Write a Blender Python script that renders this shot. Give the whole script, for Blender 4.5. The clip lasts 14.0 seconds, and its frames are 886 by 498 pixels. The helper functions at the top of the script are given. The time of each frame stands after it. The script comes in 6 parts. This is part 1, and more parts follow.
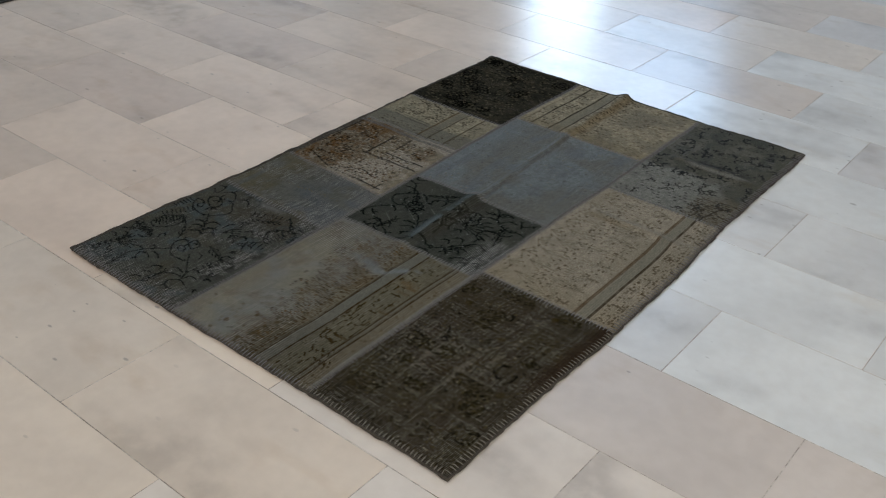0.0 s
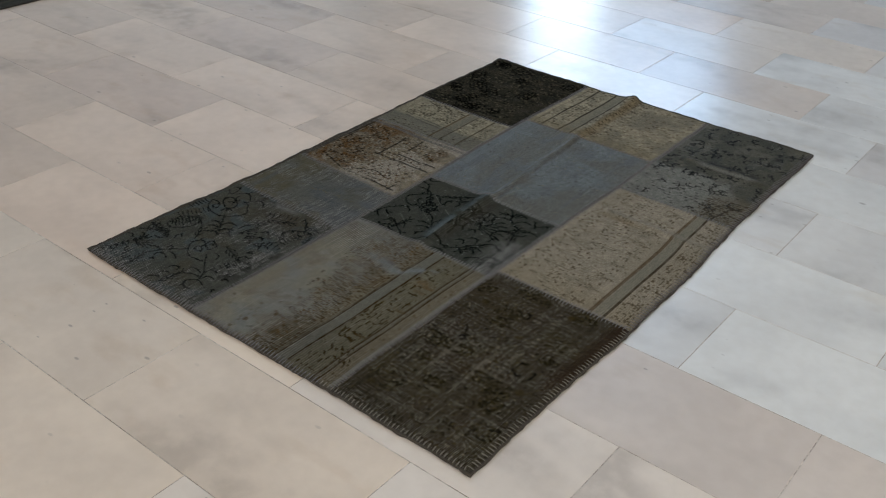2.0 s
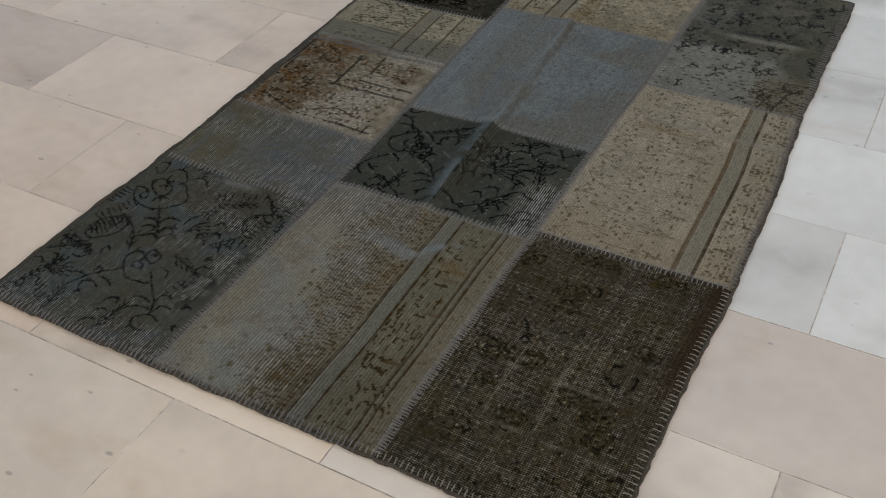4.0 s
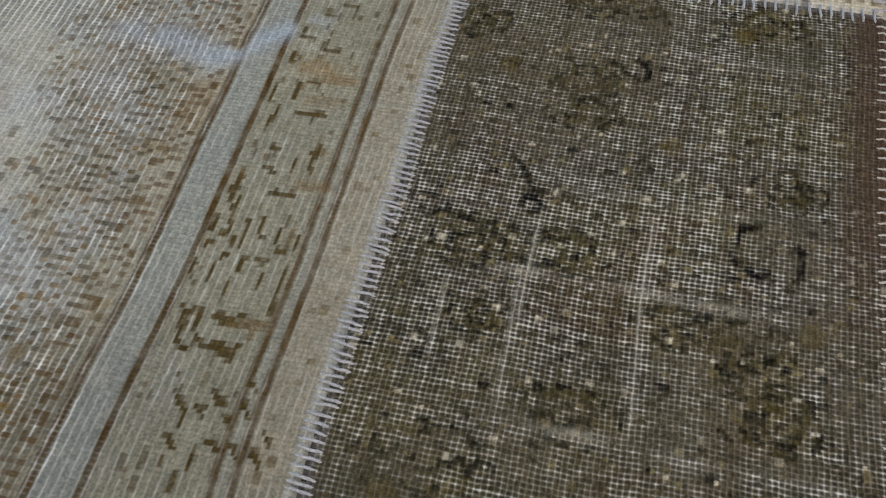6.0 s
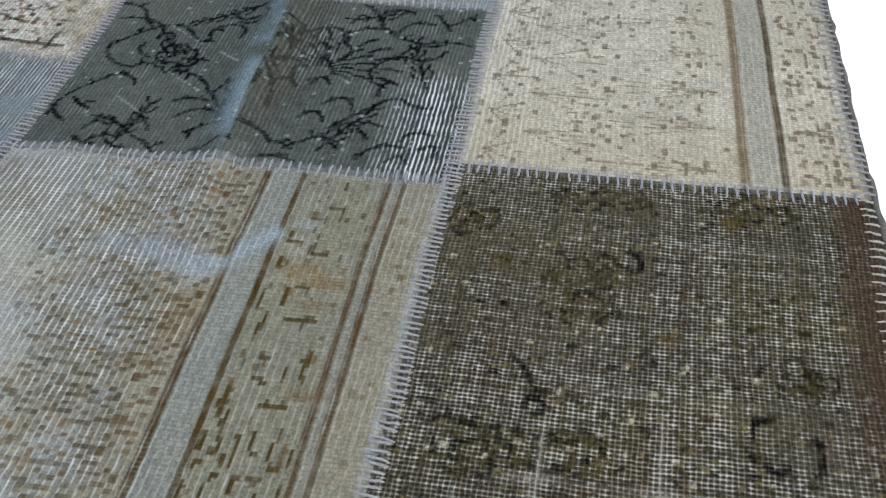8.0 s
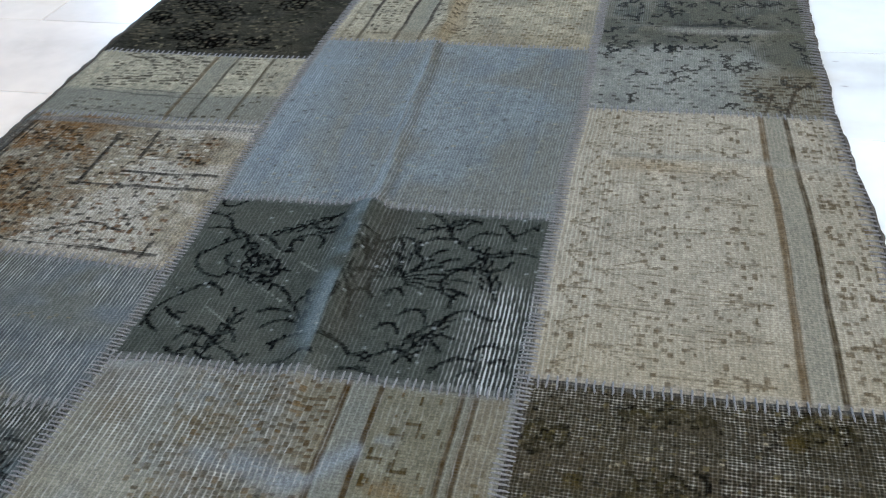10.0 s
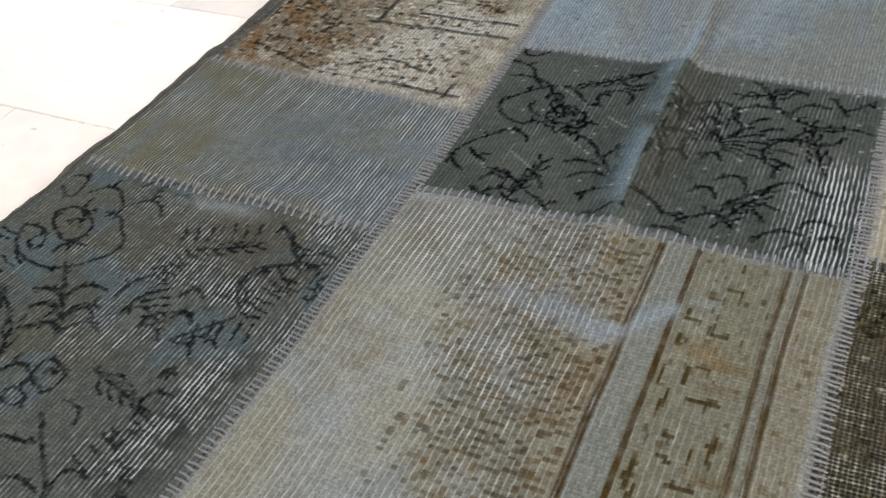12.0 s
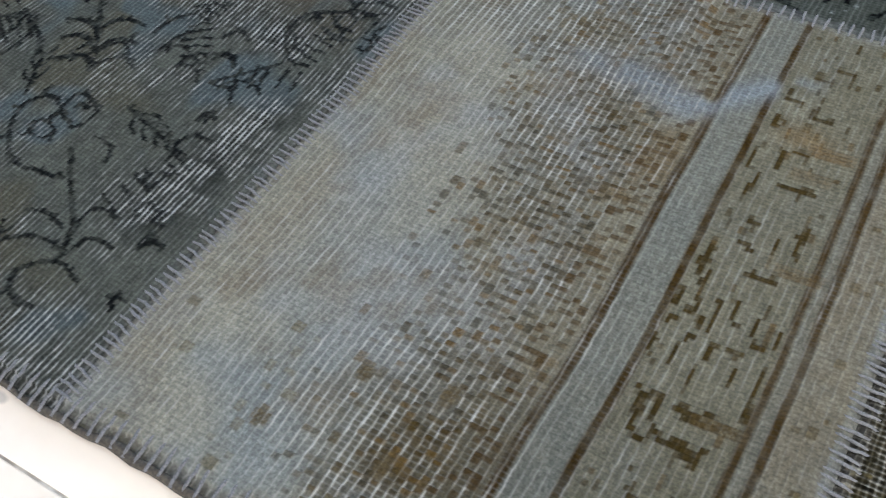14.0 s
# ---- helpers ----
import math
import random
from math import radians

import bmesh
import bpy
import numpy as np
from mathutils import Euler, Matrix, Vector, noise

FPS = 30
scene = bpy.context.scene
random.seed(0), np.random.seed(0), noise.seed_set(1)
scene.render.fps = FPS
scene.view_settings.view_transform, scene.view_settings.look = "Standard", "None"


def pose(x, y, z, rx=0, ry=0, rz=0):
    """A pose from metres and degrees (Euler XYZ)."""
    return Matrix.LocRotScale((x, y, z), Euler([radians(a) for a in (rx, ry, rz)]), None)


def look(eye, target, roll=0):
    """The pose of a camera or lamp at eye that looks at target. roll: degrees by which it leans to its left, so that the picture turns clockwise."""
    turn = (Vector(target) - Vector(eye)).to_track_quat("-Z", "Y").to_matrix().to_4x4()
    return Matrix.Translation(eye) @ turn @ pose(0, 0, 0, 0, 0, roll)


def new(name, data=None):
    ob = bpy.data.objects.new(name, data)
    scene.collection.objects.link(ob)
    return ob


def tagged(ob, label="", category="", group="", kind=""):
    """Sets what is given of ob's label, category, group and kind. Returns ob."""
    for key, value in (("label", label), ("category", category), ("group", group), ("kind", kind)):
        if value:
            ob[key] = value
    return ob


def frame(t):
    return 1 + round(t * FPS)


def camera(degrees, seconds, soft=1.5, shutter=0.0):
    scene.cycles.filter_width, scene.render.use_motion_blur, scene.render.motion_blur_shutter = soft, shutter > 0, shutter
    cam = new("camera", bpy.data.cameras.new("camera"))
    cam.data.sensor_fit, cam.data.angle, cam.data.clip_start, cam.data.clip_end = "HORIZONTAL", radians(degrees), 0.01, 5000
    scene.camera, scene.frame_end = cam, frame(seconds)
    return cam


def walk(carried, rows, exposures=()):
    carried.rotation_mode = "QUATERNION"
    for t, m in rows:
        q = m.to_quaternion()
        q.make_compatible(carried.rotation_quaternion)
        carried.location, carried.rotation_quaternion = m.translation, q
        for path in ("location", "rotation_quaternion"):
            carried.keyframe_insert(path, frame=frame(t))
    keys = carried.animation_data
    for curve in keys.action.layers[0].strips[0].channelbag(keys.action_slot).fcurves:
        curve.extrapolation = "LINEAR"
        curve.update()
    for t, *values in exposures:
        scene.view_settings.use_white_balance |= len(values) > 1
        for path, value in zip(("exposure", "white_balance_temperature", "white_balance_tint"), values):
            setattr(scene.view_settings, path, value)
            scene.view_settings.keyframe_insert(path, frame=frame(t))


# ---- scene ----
cam = camera(49.097, 14.0, 1.15, 0.15)
# seconds, eye, target, roll
PATH = [
    (0, (1.9647, -1.0440, 1.3144), (1.4500, -0.3706, 0.7837), 2.27),
    (0.5, (1.9365, -1.0689, 1.3128), (1.4318, -0.3869, 0.7834), 2.76),
    (1, (1.9371, -1.0781, 1.3097), (1.4363, -0.3963, 0.7764), 2.82),
    (1.5, (1.9402, -1.0839, 1.3108), (1.4306, -0.4056, 0.7814), 2.28),
    (2, (1.9413, -1.0914, 1.3119), (1.4279, -0.4136, 0.7855), 2.23),
    (2.5, (1.8982, -1.1112, 1.3077), (1.4008, -0.4218, 0.7810), 2.03),
    (3, (1.7691, -1.0660, 1.2913), (1.2929, -0.3794, 0.7419), -0.10),
    (3.2, (1.6856, -1.0032, 1.2687), (1.2279, -0.3268, 0.6915), -0.41),
    (5.3, (1.0493, -0.2087, 0.9283), (0.8230, 0.2804, 0.0860), -9.29),
    (5.5, (1.0112, -0.1441, 0.8524), (0.8205, 0.2964, -0.0248), -8.78),
    (6, (0.9766, -0.1357, 0.5781), (0.8360, 0.4376, -0.2291), -1.48),
    (6.5, (0.9624, -0.1424, 0.5173), (0.8401, 0.4856, -0.2511), -0.02),
    (7, (0.9581, -0.1353, 0.5349), (0.8362, 0.5297, -0.2020), -1.48),
    (7.5, (0.9470, -0.1245, 0.5501), (0.8378, 0.5619, -0.1689), -0.10),
    (8, (0.9518, -0.1122, 0.5701), (0.8163, 0.6045, -0.1139), -1.63),
    (8.5, (0.9550, -0.1070, 0.5824), (0.7912, 0.6459, -0.0550), -3.36),
    (8.7, (0.9537, -0.1003, 0.5956), (0.7853, 0.6623, -0.0290), -3.51),
    (10.8, (0.8948, -0.1305, 0.6676), (0.6386, 0.6632, 0.1158), -3.56),
    (11, (0.8834, -0.1357, 0.6659), (0.5958, 0.6470, 0.1139), -4.19),
    (11.5, (0.8492, -0.1404, 0.6383), (0.5141, 0.5974, 0.0524), -5.03),
    (12, (0.8179, -0.1430, 0.5987), (0.4429, 0.5306, -0.0382), -6.27),
    (12.5, (0.7925, -0.1450, 0.5650), (0.3873, 0.4451, -0.1333), -8.09),
    (13, (0.7686, -0.1504, 0.5428), (0.3521, 0.3757, -0.1986), -8.36),
    (13.5, (0.7686, -0.1455, 0.5399), (0.3589, 0.3610, -0.2188), -8.26),
    (14, (0.7920, -0.1242, 0.5157), (0.4256, 0.3995, -0.2534), -5.98),
]
EXPOSURES = [
    (0.0, -0.57, 6520, 10), (3.2, -0.58, 6560, 10), (5.3, 0.34, 6600, 13), (5.6, 0.57, 6450, 12), (6.0, 1.18, 6000, 12), (6.5, 1.48, 5650, 11), (7.0, 1.50, 5620, 10),
    (7.5, 1.26, 5680, 9), (8.7, 1.27, 5680, 8), (10.8, 0.46, 5720, 7), (11.5, 0.76, 6100, 9), (12.5, 1.03, 6230, 10), (13.0, 0.94, 5950, 10), (13.5, 0.75, 5800, 10), (14.0, 0.85, 5750, 9),
]
walk(cam, [(t, look(eye, target, roll)) for t, eye, target, roll in PATH], EXPOSURES)

# ---------------------------------------------------------------- light
world = bpy.data.worlds.new("sky")
scene.world = world
world.use_nodes = True
wn = world.node_tree
sky = wn.nodes.new("ShaderNodeTexSky")
sky.sky_type = "NISHITA"
sky.sun_disc = False
sky.sun_elevation = radians(40)
sky.sun_rotation = radians(200)
wn.links.new(sky.outputs["Color"], wn.nodes["Background"].inputs["Color"])
wn.nodes["Background"].inputs["Strength"].default_value = 0.1


def area_lamp(name, place, target, width, height, power, colour):
    data = bpy.data.lights.new(name, "AREA")
    data.shape, data.size, data.size_y = "RECTANGLE", width, height
    data.energy, data.color = power, colour
    ob = new(name, data)
    ob.matrix_world = look(place, target)
    return ob


# upper parts of door and window are added for more key light
area_lamp("door_daylight", (-2.80, 6.93, 2.12), (-2.80, 0, 2.12), 0.78, 4.10, 120, (0.60, 0.79, 1.0))
area_lamp("window_daylight", (-1.72, 6.93, 2.90), (-1.72, 0, 2.90), 1.16, 2.55, 90, (0.46, 0.69, 1.0))
# no such windows are known: two warm fill lamps added to brighten the room
area_lamp("side_fill_lamp", (5.43, 0.1, 1.9), (0, 0.1, 1.9), 3.4, 1.7, 62, (1.0, 0.95, 0.88))
area_lamp("back_fill_lamp", (2.9, -3.93, 1.9), (2.9, 0, 1.9), 4.4, 1.9, 160, (1.0, 0.945, 0.87))


# ---------------------------------------------------------------- node helpers
def material(name):
    mat = bpy.data.materials.new(name)
    mat.use_nodes = True
    return mat, mat.node_tree, mat.node_tree.nodes["Principled BSDF"]


def node(tree, kind, **values):
    n = tree.nodes.new(kind)
    for key, value in values.items():
        n.inputs[key.replace("_", " ")].default_value = value
    return n


def math_node(tree, op, a, b=None, clamp=False):
    n = tree.nodes.new("ShaderNodeMath")
    n.operation, n.use_clamp = op, clamp
    for i, v in enumerate((a, b)):
        if v is None:
            continue
        if isinstance(v, (int, float)):
            n.inputs[i].default_value = v
        else:
            tree.links.new(v, n.inputs[i])
    return n.outputs[0]


def mix(tree, fac, a, b, blend="MIX"):
    n = tree.nodes.new("ShaderNodeMix")
    n.data_type, n.blend_type = "RGBA", blend
    for sock, v in ((n.inputs[0], fac), (n.inputs[6], a), (n.inputs[7], b)):
        if isinstance(v, (int, float)):
            sock.default_value = v
        elif isinstance(v, tuple):
            sock.default_value = (*v, 1.0)
        else:
            tree.links.new(v, sock)
    return n.outputs[2]


def ramp(tree, fac, low, high, a=0.0, b=1.0):
    n = tree.nodes.new("ShaderNodeMapRange")
    n.interpolation_type = "SMOOTHSTEP"
    tree.links.new(fac, n.inputs[0])
    for i, v in enumerate((low, high, a, b)):
        n.inputs[1 + i].default_value = v
    return n.outputs[0]


def noise_tex(tree, vector, scale, detail=3.0, distort=0.0):
    n = node(tree, "ShaderNodeTexNoise", Scale=scale, Detail=detail, Distortion=distort)
    if vector is not None:
        tree.links.new(vector, n.inputs["Vector"])
    return n.outputs["Fac"]


def bump(tree, bsdf, height, distance, strength=1.0):
    n = node(tree, "ShaderNodeBump", Distance=distance, Strength=strength)
    tree.links.new(height, n.inputs["Height"])
    tree.links.new(n.outputs[0], bsdf.inputs["Normal"])


# ---------------------------------------------------------------- materials
def marble():
    mat, t, b = material("polished_marble")
    info = t.nodes.new("ShaderNodeObjectInfo")
    geo = t.nodes.new("ShaderNodeNewGeometry")
    shift = t.nodes.new("ShaderNodeVectorMath")
    shift.operation = "MULTIPLY_ADD"
    t.links.new(info.outputs["Random"], shift.inputs[0])
    shift.inputs[1].default_value = (37.0, 11.0, 23.0)
    t.links.new(geo.outputs["Position"], shift.inputs[2])
    p = shift.outputs[0]
    cloud = noise_tex(t, p, 3.0, 4.0, 0.2)
    fine = noise_tex(t, p, 30.0, 4.0)
    tone = info.outputs["Color"]
    col = mix(t, 1.0, tone, mix(t, ramp(t, cloud, 0.36, 0.66), (1.0, 0.995, 0.985), (0.905, 0.90, 0.895)), "MULTIPLY")
    col = mix(t, ramp(t, fine, 0.25, 0.75), col, mix(t, 1.0, col, (0.95, 0.945, 0.94), "MULTIPLY"))
    # grey clouds drawn out along the stone, brownish wisps in them
    long_way = t.nodes.new("ShaderNodeVectorMath")
    long_way.operation = "MULTIPLY"
    t.links.new(p, long_way.inputs[0])
    long_way.inputs[1].default_value = (1.0, 2.0, 1.0)
    drawn = long_way.outputs[0]
    smudge = ramp(t, noise_tex(t, drawn, 1.6, 3.0, 0.2), 0.50, 0.72)
    mottle = ramp(t, noise_tex(t, p, 14.0, 5.0), 0.36, 0.64, 0.45, 1.0)
    col = mix(t, math_node(t, "MULTIPLY", smudge, mottle), col, mix(t, 1.0, col, (0.72, 0.715, 0.715), "MULTIPLY"))
    patchy = ramp(t, noise_tex(t, p, 2.6, 2.0), 0.40, 0.58)
    warm = ramp(t, noise_tex(t, drawn, 6.0, 4.0), 0.52, 0.72)
    col = mix(t, math_node(t, "MULTIPLY", math_node(t, "MULTIPLY", warm, patchy), 0.55), col, mix(t, 1.0, col, (0.88, 0.83, 0.77), "MULTIPLY"))
    # a few dark pits
    near = t.nodes.new("ShaderNodeTexVoronoi")
    near.voronoi_dimensions = "2D"
    near.inputs["Scale"].default_value = 9.0
    t.links.new(drawn, near.inputs["Vector"])
    lone = t.nodes.new("ShaderNodeSeparateColor")
    t.links.new(near.outputs["Color"], lone.inputs[0])
    size = ramp(t, lone.outputs[0], 0.66, 1.0, 0.0, 0.085)
    ragged = math_node(t, "ADD", near.outputs["Distance"], math_node(t, "MULTIPLY", math_node(t, "SUBTRACT", fine, 0.5), 0.16))
    pit = math_node(t, "MULTIPLY", math_node(t, "SUBTRACT", size, ragged), 26.0, True)
    col = mix(t, math_node(t, "MULTIPLY", math_node(t, "MULTIPLY", pit, patchy), 0.50), col, (0.20, 0.185, 0.175))
    t.links.new(col, b.inputs["Base Color"])
    b.inputs["Roughness"].default_value = 0.25
    return mat


def plain(name, colour, rough, scale, amount, depth=0.001):
    mat, t, b = material(name)
    geo = t.nodes.new("ShaderNodeNewGeometry")
    n1 = noise_tex(t, geo.outputs["Position"], scale, 5.0)
    dark = tuple(c * (1 - amount) for c in colour)
    t.links.new(mix(t, ramp(t, n1, 0.3, 0.7), dark, colour), b.inputs["Base Color"])
    b.inputs["Roughness"].default_value = rough
    bump(t, b, n1, depth, 0.5)
    return mat


def fabric(name, px, py, warp, weft, thread, dots=0.0, ground=0.3, runs=0.0, bare=0.5, tick=0.5, relief=0.75, gloss=0.0, rough=0.88):
    """Knotted pile in dyed yarn, with the foundation's threads showing where it is worn.
    px, py: thread spacing across and along; warp, weft, dots: how much each shows; runs: how unbroken
    the warp is; ground, bare: how much gap shade is painted in, everywhere and where worn."""
    mat, t, b = material(name)
    at = t.nodes.new("ShaderNodeAttribute")
    at.attribute_name = "dye"
    wr = t.nodes.new("ShaderNodeAttribute")
    wr.attribute_name = "wear"
    wv = t.nodes.new("ShaderNodeAttribute")
    wv.attribute_name = "weave"
    place = wv.outputs["Vector"]
    sep = t.nodes.new("ShaderNodeSeparateXYZ")
    t.links.new(place, sep.inputs[0])
    grain = noise_tex(t, place, 520.0, 2.0)
    jog = math_node(t, "MULTIPLY", math_node(t, "SUBTRACT", noise_tex(t, place, 75.0, 2.0), 0.5), 0.0022)
    x = math_node(t, "ADD", sep.outputs["X"], jog)
    y = math_node(t, "ADD", sep.outputs["Y"], jog)

    def pulse(c, period, sharp):
        s = math_node(t, "COSINE", math_node(t, "MULTIPLY", c, 2 * math.pi / period))
        s = math_node(t, "ADD", math_node(t, "MULTIPLY", s, 0.5), 0.5)
        return math_node(t, "POWER", s, sharp)

    def each(c, period, low, high):
        n = t.nodes.new("ShaderNodeTexWhiteNoise")
        n.noise_dimensions = "1D"
        t.links.new(math_node(t, "ROUND", math_node(t, "DIVIDE", c, period)), n.inputs["W"])
        return ramp(t, n.outputs["Value"], 0.0, 1.0, low, high)

    wa, we = pulse(x, px, 3.0 + 3.0 * runs * (px > 0.006)), pulse(y, py, 2.4)
    both = math_node(t, "MULTIPLY", wa, we)
    show = math_node(t, "ADD", math_node(t, "ADD", math_node(t, "MULTIPLY", wa, warp), math_node(t, "MULTIPLY", we, weft)),
                     math_node(t, "MULTIPLY", both, dots))
    drawn = t.nodes.new("ShaderNodeVectorMath")
    drawn.operation = "MULTIPLY"
    t.links.new(place, drawn.inputs[0])
    drawn.inputs[1].default_value = (1.0, 1.0 - 0.85 * runs, 1.0)
    irregular = ramp(t, noise_tex(t, drawn.outputs[0], 150.0, 4.0), 0.32, 0.66, 0.05 + 0.35 * runs, 1.4)
    irregular = math_node(t, "MULTIPLY", irregular, math_node(t, "MULTIPLY", each(x, px, 0.52, 1.27), each(y, py, 0.58 + 0.37 * runs, 1.3 - 0.25 * runs)))
    show = math_node(t, "MULTIPLY", math_node(t, "MULTIPLY", show, irregular), wr.outputs["Fac"], True)
    yarn = mix(t, ramp(t, grain, 0.25, 0.75), mix(t, 1.0, at.outputs["Color"], (0.70, 0.70, 0.70), "MULTIPLY"),
               mix(t, 1.0, at.outputs["Color"], (1.12, 1.12, 1.12), "MULTIPLY"))
    # every knot took the dye a little differently, and the gaps between rows are darkened
    cell = t.nodes.new("ShaderNodeCombineXYZ")
    t.links.new(math_node(t, "FLOOR", math_node(t, "DIVIDE", x, px / 2)), cell.inputs[0])
    t.links.new(math_node(t, "FLOOR", math_node(t, "DIVIDE", y, py)), cell.inputs[1])
    dice = t.nodes.new("ShaderNodeTexWhiteNoise")
    dice.noise_dimensions = "2D"
    t.links.new(cell.outputs[0], dice.inputs["Vector"])
    row = ramp(t, pulse(y, py, 1.5), 0.0, 1.0, 1.0, 1.0 - 0.62 * tick)
    knot = math_node(t, "MULTIPLY", ramp(t, dice.outputs["Value"], 0.0, 1.0, 1.0 - 0.5 * tick, 1.0 + 0.45 * tick), row)
    both_ways = t.nodes.new("ShaderNodeVectorMath")
    both_ways.operation = "SCALE"
    t.links.new(yarn, both_ways.inputs[0])
    t.links.new(knot, both_ways.inputs["Scale"])
    yarn = both_ways.outputs[0]
    # shade between the threads, painted into the yarn colour, deeper where it is worn
    gap_mask = math_node(t, "SUBTRACT", 1.0, math_node(t, "MAXIMUM", wa, math_node(t, "MULTIPLY", we, 1.0 - runs)), True)
    gap_shade = math_node(t, "ADD", math_node(t, "MULTIPLY", wr.outputs["Fac"], bare), ground)
    yarn = mix(t, math_node(t, "MULTIPLY", gap_mask, gap_shade, True), yarn, mix(t, 1.0, yarn, (0.16, 0.155, 0.15), "MULTIPLY"))
    pale = mix(t, noise_tex(t, place, 60.0, 2.0), mix(t, 1.0, (0.72, 0.70, 0.66), thread, "MULTIPLY"), tuple(min(1.0, 1.2 * v) for v in thread))
    col = mix(t, show, yarn, pale)
    t.links.new(col, b.inputs["Base Color"])
    b.inputs["Roughness"].default_value = rough
    b.inputs["Specular IOR Level"].default_value = gloss
    height = math_node(t, "ADD", math_node(t, "MULTIPLY", grain, 0.35), math_node(t, "MULTIPLY", show, 0.6))
    height = math_node(t, "ADD", height, math_node(t, "MULTIPLY", math_node(t, "ADD", wa, math_node(t, "MULTIPLY", we, 1.0 - 0.6 * runs)), 0.35))
    bump(t, b, height, 0.0012, relief)
    return mat


def grout():
    """Pale filler, stained dark in lengths of the joints."""
    mat, t, b = material("stained_grout")
    geo = t.nodes.new("ShaderNodeNewGeometry")
    p = geo.outputs["Position"]
    stain = ramp(t, noise_tex(t, p, 4.5, 4.0), 0.40, 0.62)
    grain = ramp(t, noise_tex(t, p, 60.0, 3.0), 0.35, 0.65)
    col = mix(t, stain, (0.74, 0.69, 0.63), (0.43, 0.375, 0.32))
    col = mix(t, math_node(t, "MULTIPLY", grain, 0.7), col, mix(t, 1.0, col, (0.42, 0.39, 0.36), "MULTIPLY"))
    t.links.new(col, b.inputs["Base Color"])
    b.inputs["Roughness"].default_value = 0.9
    bump(t, b, grain, 0.0008, 0.4)
    return mat


MARBLE = marble()
GROUT = grout()
PLASTER = plain("white_plaster", (0.80, 0.78, 0.75), 0.85, 6.0, 0.06)
FRAME = plain("white_frame_paint", (0.75, 0.75, 0.74), 0.4, 20.0, 0.05)
BACKING = plain("dark_backing_cloth", (0.045, 0.042, 0.036), 0.95, 400.0, 0.5, 0.0006)
CORD = plain("dark_edge_cord", (0.075, 0.062, 0.047), 0.95, 500.0, 0.5, 0.0006)
THREAD = plain("lilac_grey_thread", (0.205, 0.200, 0.200), 0.85, 900.0, 0.45, 0.0004)
THREAD_EDGE = plain("straw_grey_thread", (0.245, 0.228, 0.188), 0.88, 900.0, 0.45, 0.0004)
THREAD_DULL = plain("taupe_grey_thread", (0.185, 0.18, 0.185), 0.88, 900.0, 0.45, 0.0004)


# ---------------------------------------------------------------- mesh helpers
def mesh_object(name, bm, mat, parent=None, label=""):
    me = bpy.data.meshes.new(name)
    bm.to_mesh(me)
    bm.free()
    me.materials.append(mat)
    ob = new(name, me)
    ob.parent = parent
    if label:
        tagged(ob, label)
    return ob


def box(bm, x0, x1, y0, y1, z0, z1, bevel=0.0):
    m = Matrix.Translation(((x0 + x1) / 2, (y0 + y1) / 2, (z0 + z1) / 2)) @ Matrix.Diagonal((x1 - x0, y1 - y0, z1 - z0, 1))
    made = bmesh.ops.create_cube(bm, size=1.0, matrix=m)["verts"]
    if bevel:
        edges = {e for v in made for e in v.link_edges}
        bmesh.ops.bevel(bm, geom=list(edges), offset=bevel, segments=1, affect="EDGES", profile=0.5)


def grid_mesh(name, P, weave, dye, wear, mat, low):
    """A cloth sheet over the grid of places P (rows, columns, 3), with sides down to the height low."""
    ny, nx = P.shape[:2]
    ring = np.concatenate([np.arange(nx), np.arange(1, ny) * nx + nx - 1,
                           (ny - 1) * nx + np.arange(nx - 2, -1, -1), np.arange(ny - 2, 0, -1) * nx])
    top = P.reshape(-1, 3)
    skirt = top[ring].copy()
    skirt[:, 2] = low
    verts = np.vstack([top, skirt]).astype(np.float32)
    i = (np.arange(ny - 1)[:, None] * nx + np.arange(nx - 1)[None, :]).ravel()
    quads = np.column_stack([i, i + 1, i + 1 + nx, i + nx])
    k = len(ring)
    a, b = ring, np.roll(ring, -1)
    s = len(top) + np.arange(k)
    sides = np.column_stack([a, s, np.roll(s, -1), b])
    faces = np.vstack([quads, sides]).astype(np.int32)
    me = bpy.data.meshes.new(name)
    me.vertices.add(len(verts))
    me.vertices.foreach_set("co", verts.ravel())
    me.loops.add(faces.size)
    me.loops.foreach_set("vertex_index", faces.ravel())
    me.polygons.add(len(faces))
    me.polygons.foreach_set("loop_start", np.arange(0, faces.size, 4, dtype=np.int32))
    me.update(calc_edges=True)
    me.polygons.foreach_set("use_smooth", np.ones(len(faces), dtype=bool))
    col = np.ones((len(verts), 4), np.float32)
    flat = dye.reshape(-1, 3)
    col[:len(top), :3] = flat
    col[len(top):, :3] = flat[ring] * 0.6
    me.attributes.new("dye", "FLOAT_COLOR", "POINT").data.foreach_set("color", col.ravel())
    w = np.zeros(len(verts), np.float32)
    w[:len(top)] = wear.ravel()
    me.attributes.new("wear", "FLOAT", "POINT").data.foreach_set("value", w)
    flat = np.zeros((len(verts), 3), np.float32)
    flat[:len(top), :2] = weave.reshape(-1, 2)
    flat[len(top):] = flat[ring]
    me.attributes.new("weave", "FLOAT_VECTOR", "POINT").data.foreach_set("vector", flat.ravel())
    me.materials.append(mat)
    return me


# ---------------------------------------------------------------- noise and painting with yarn
TABLE = np.random.RandomState(7).rand(8, 97, 97)


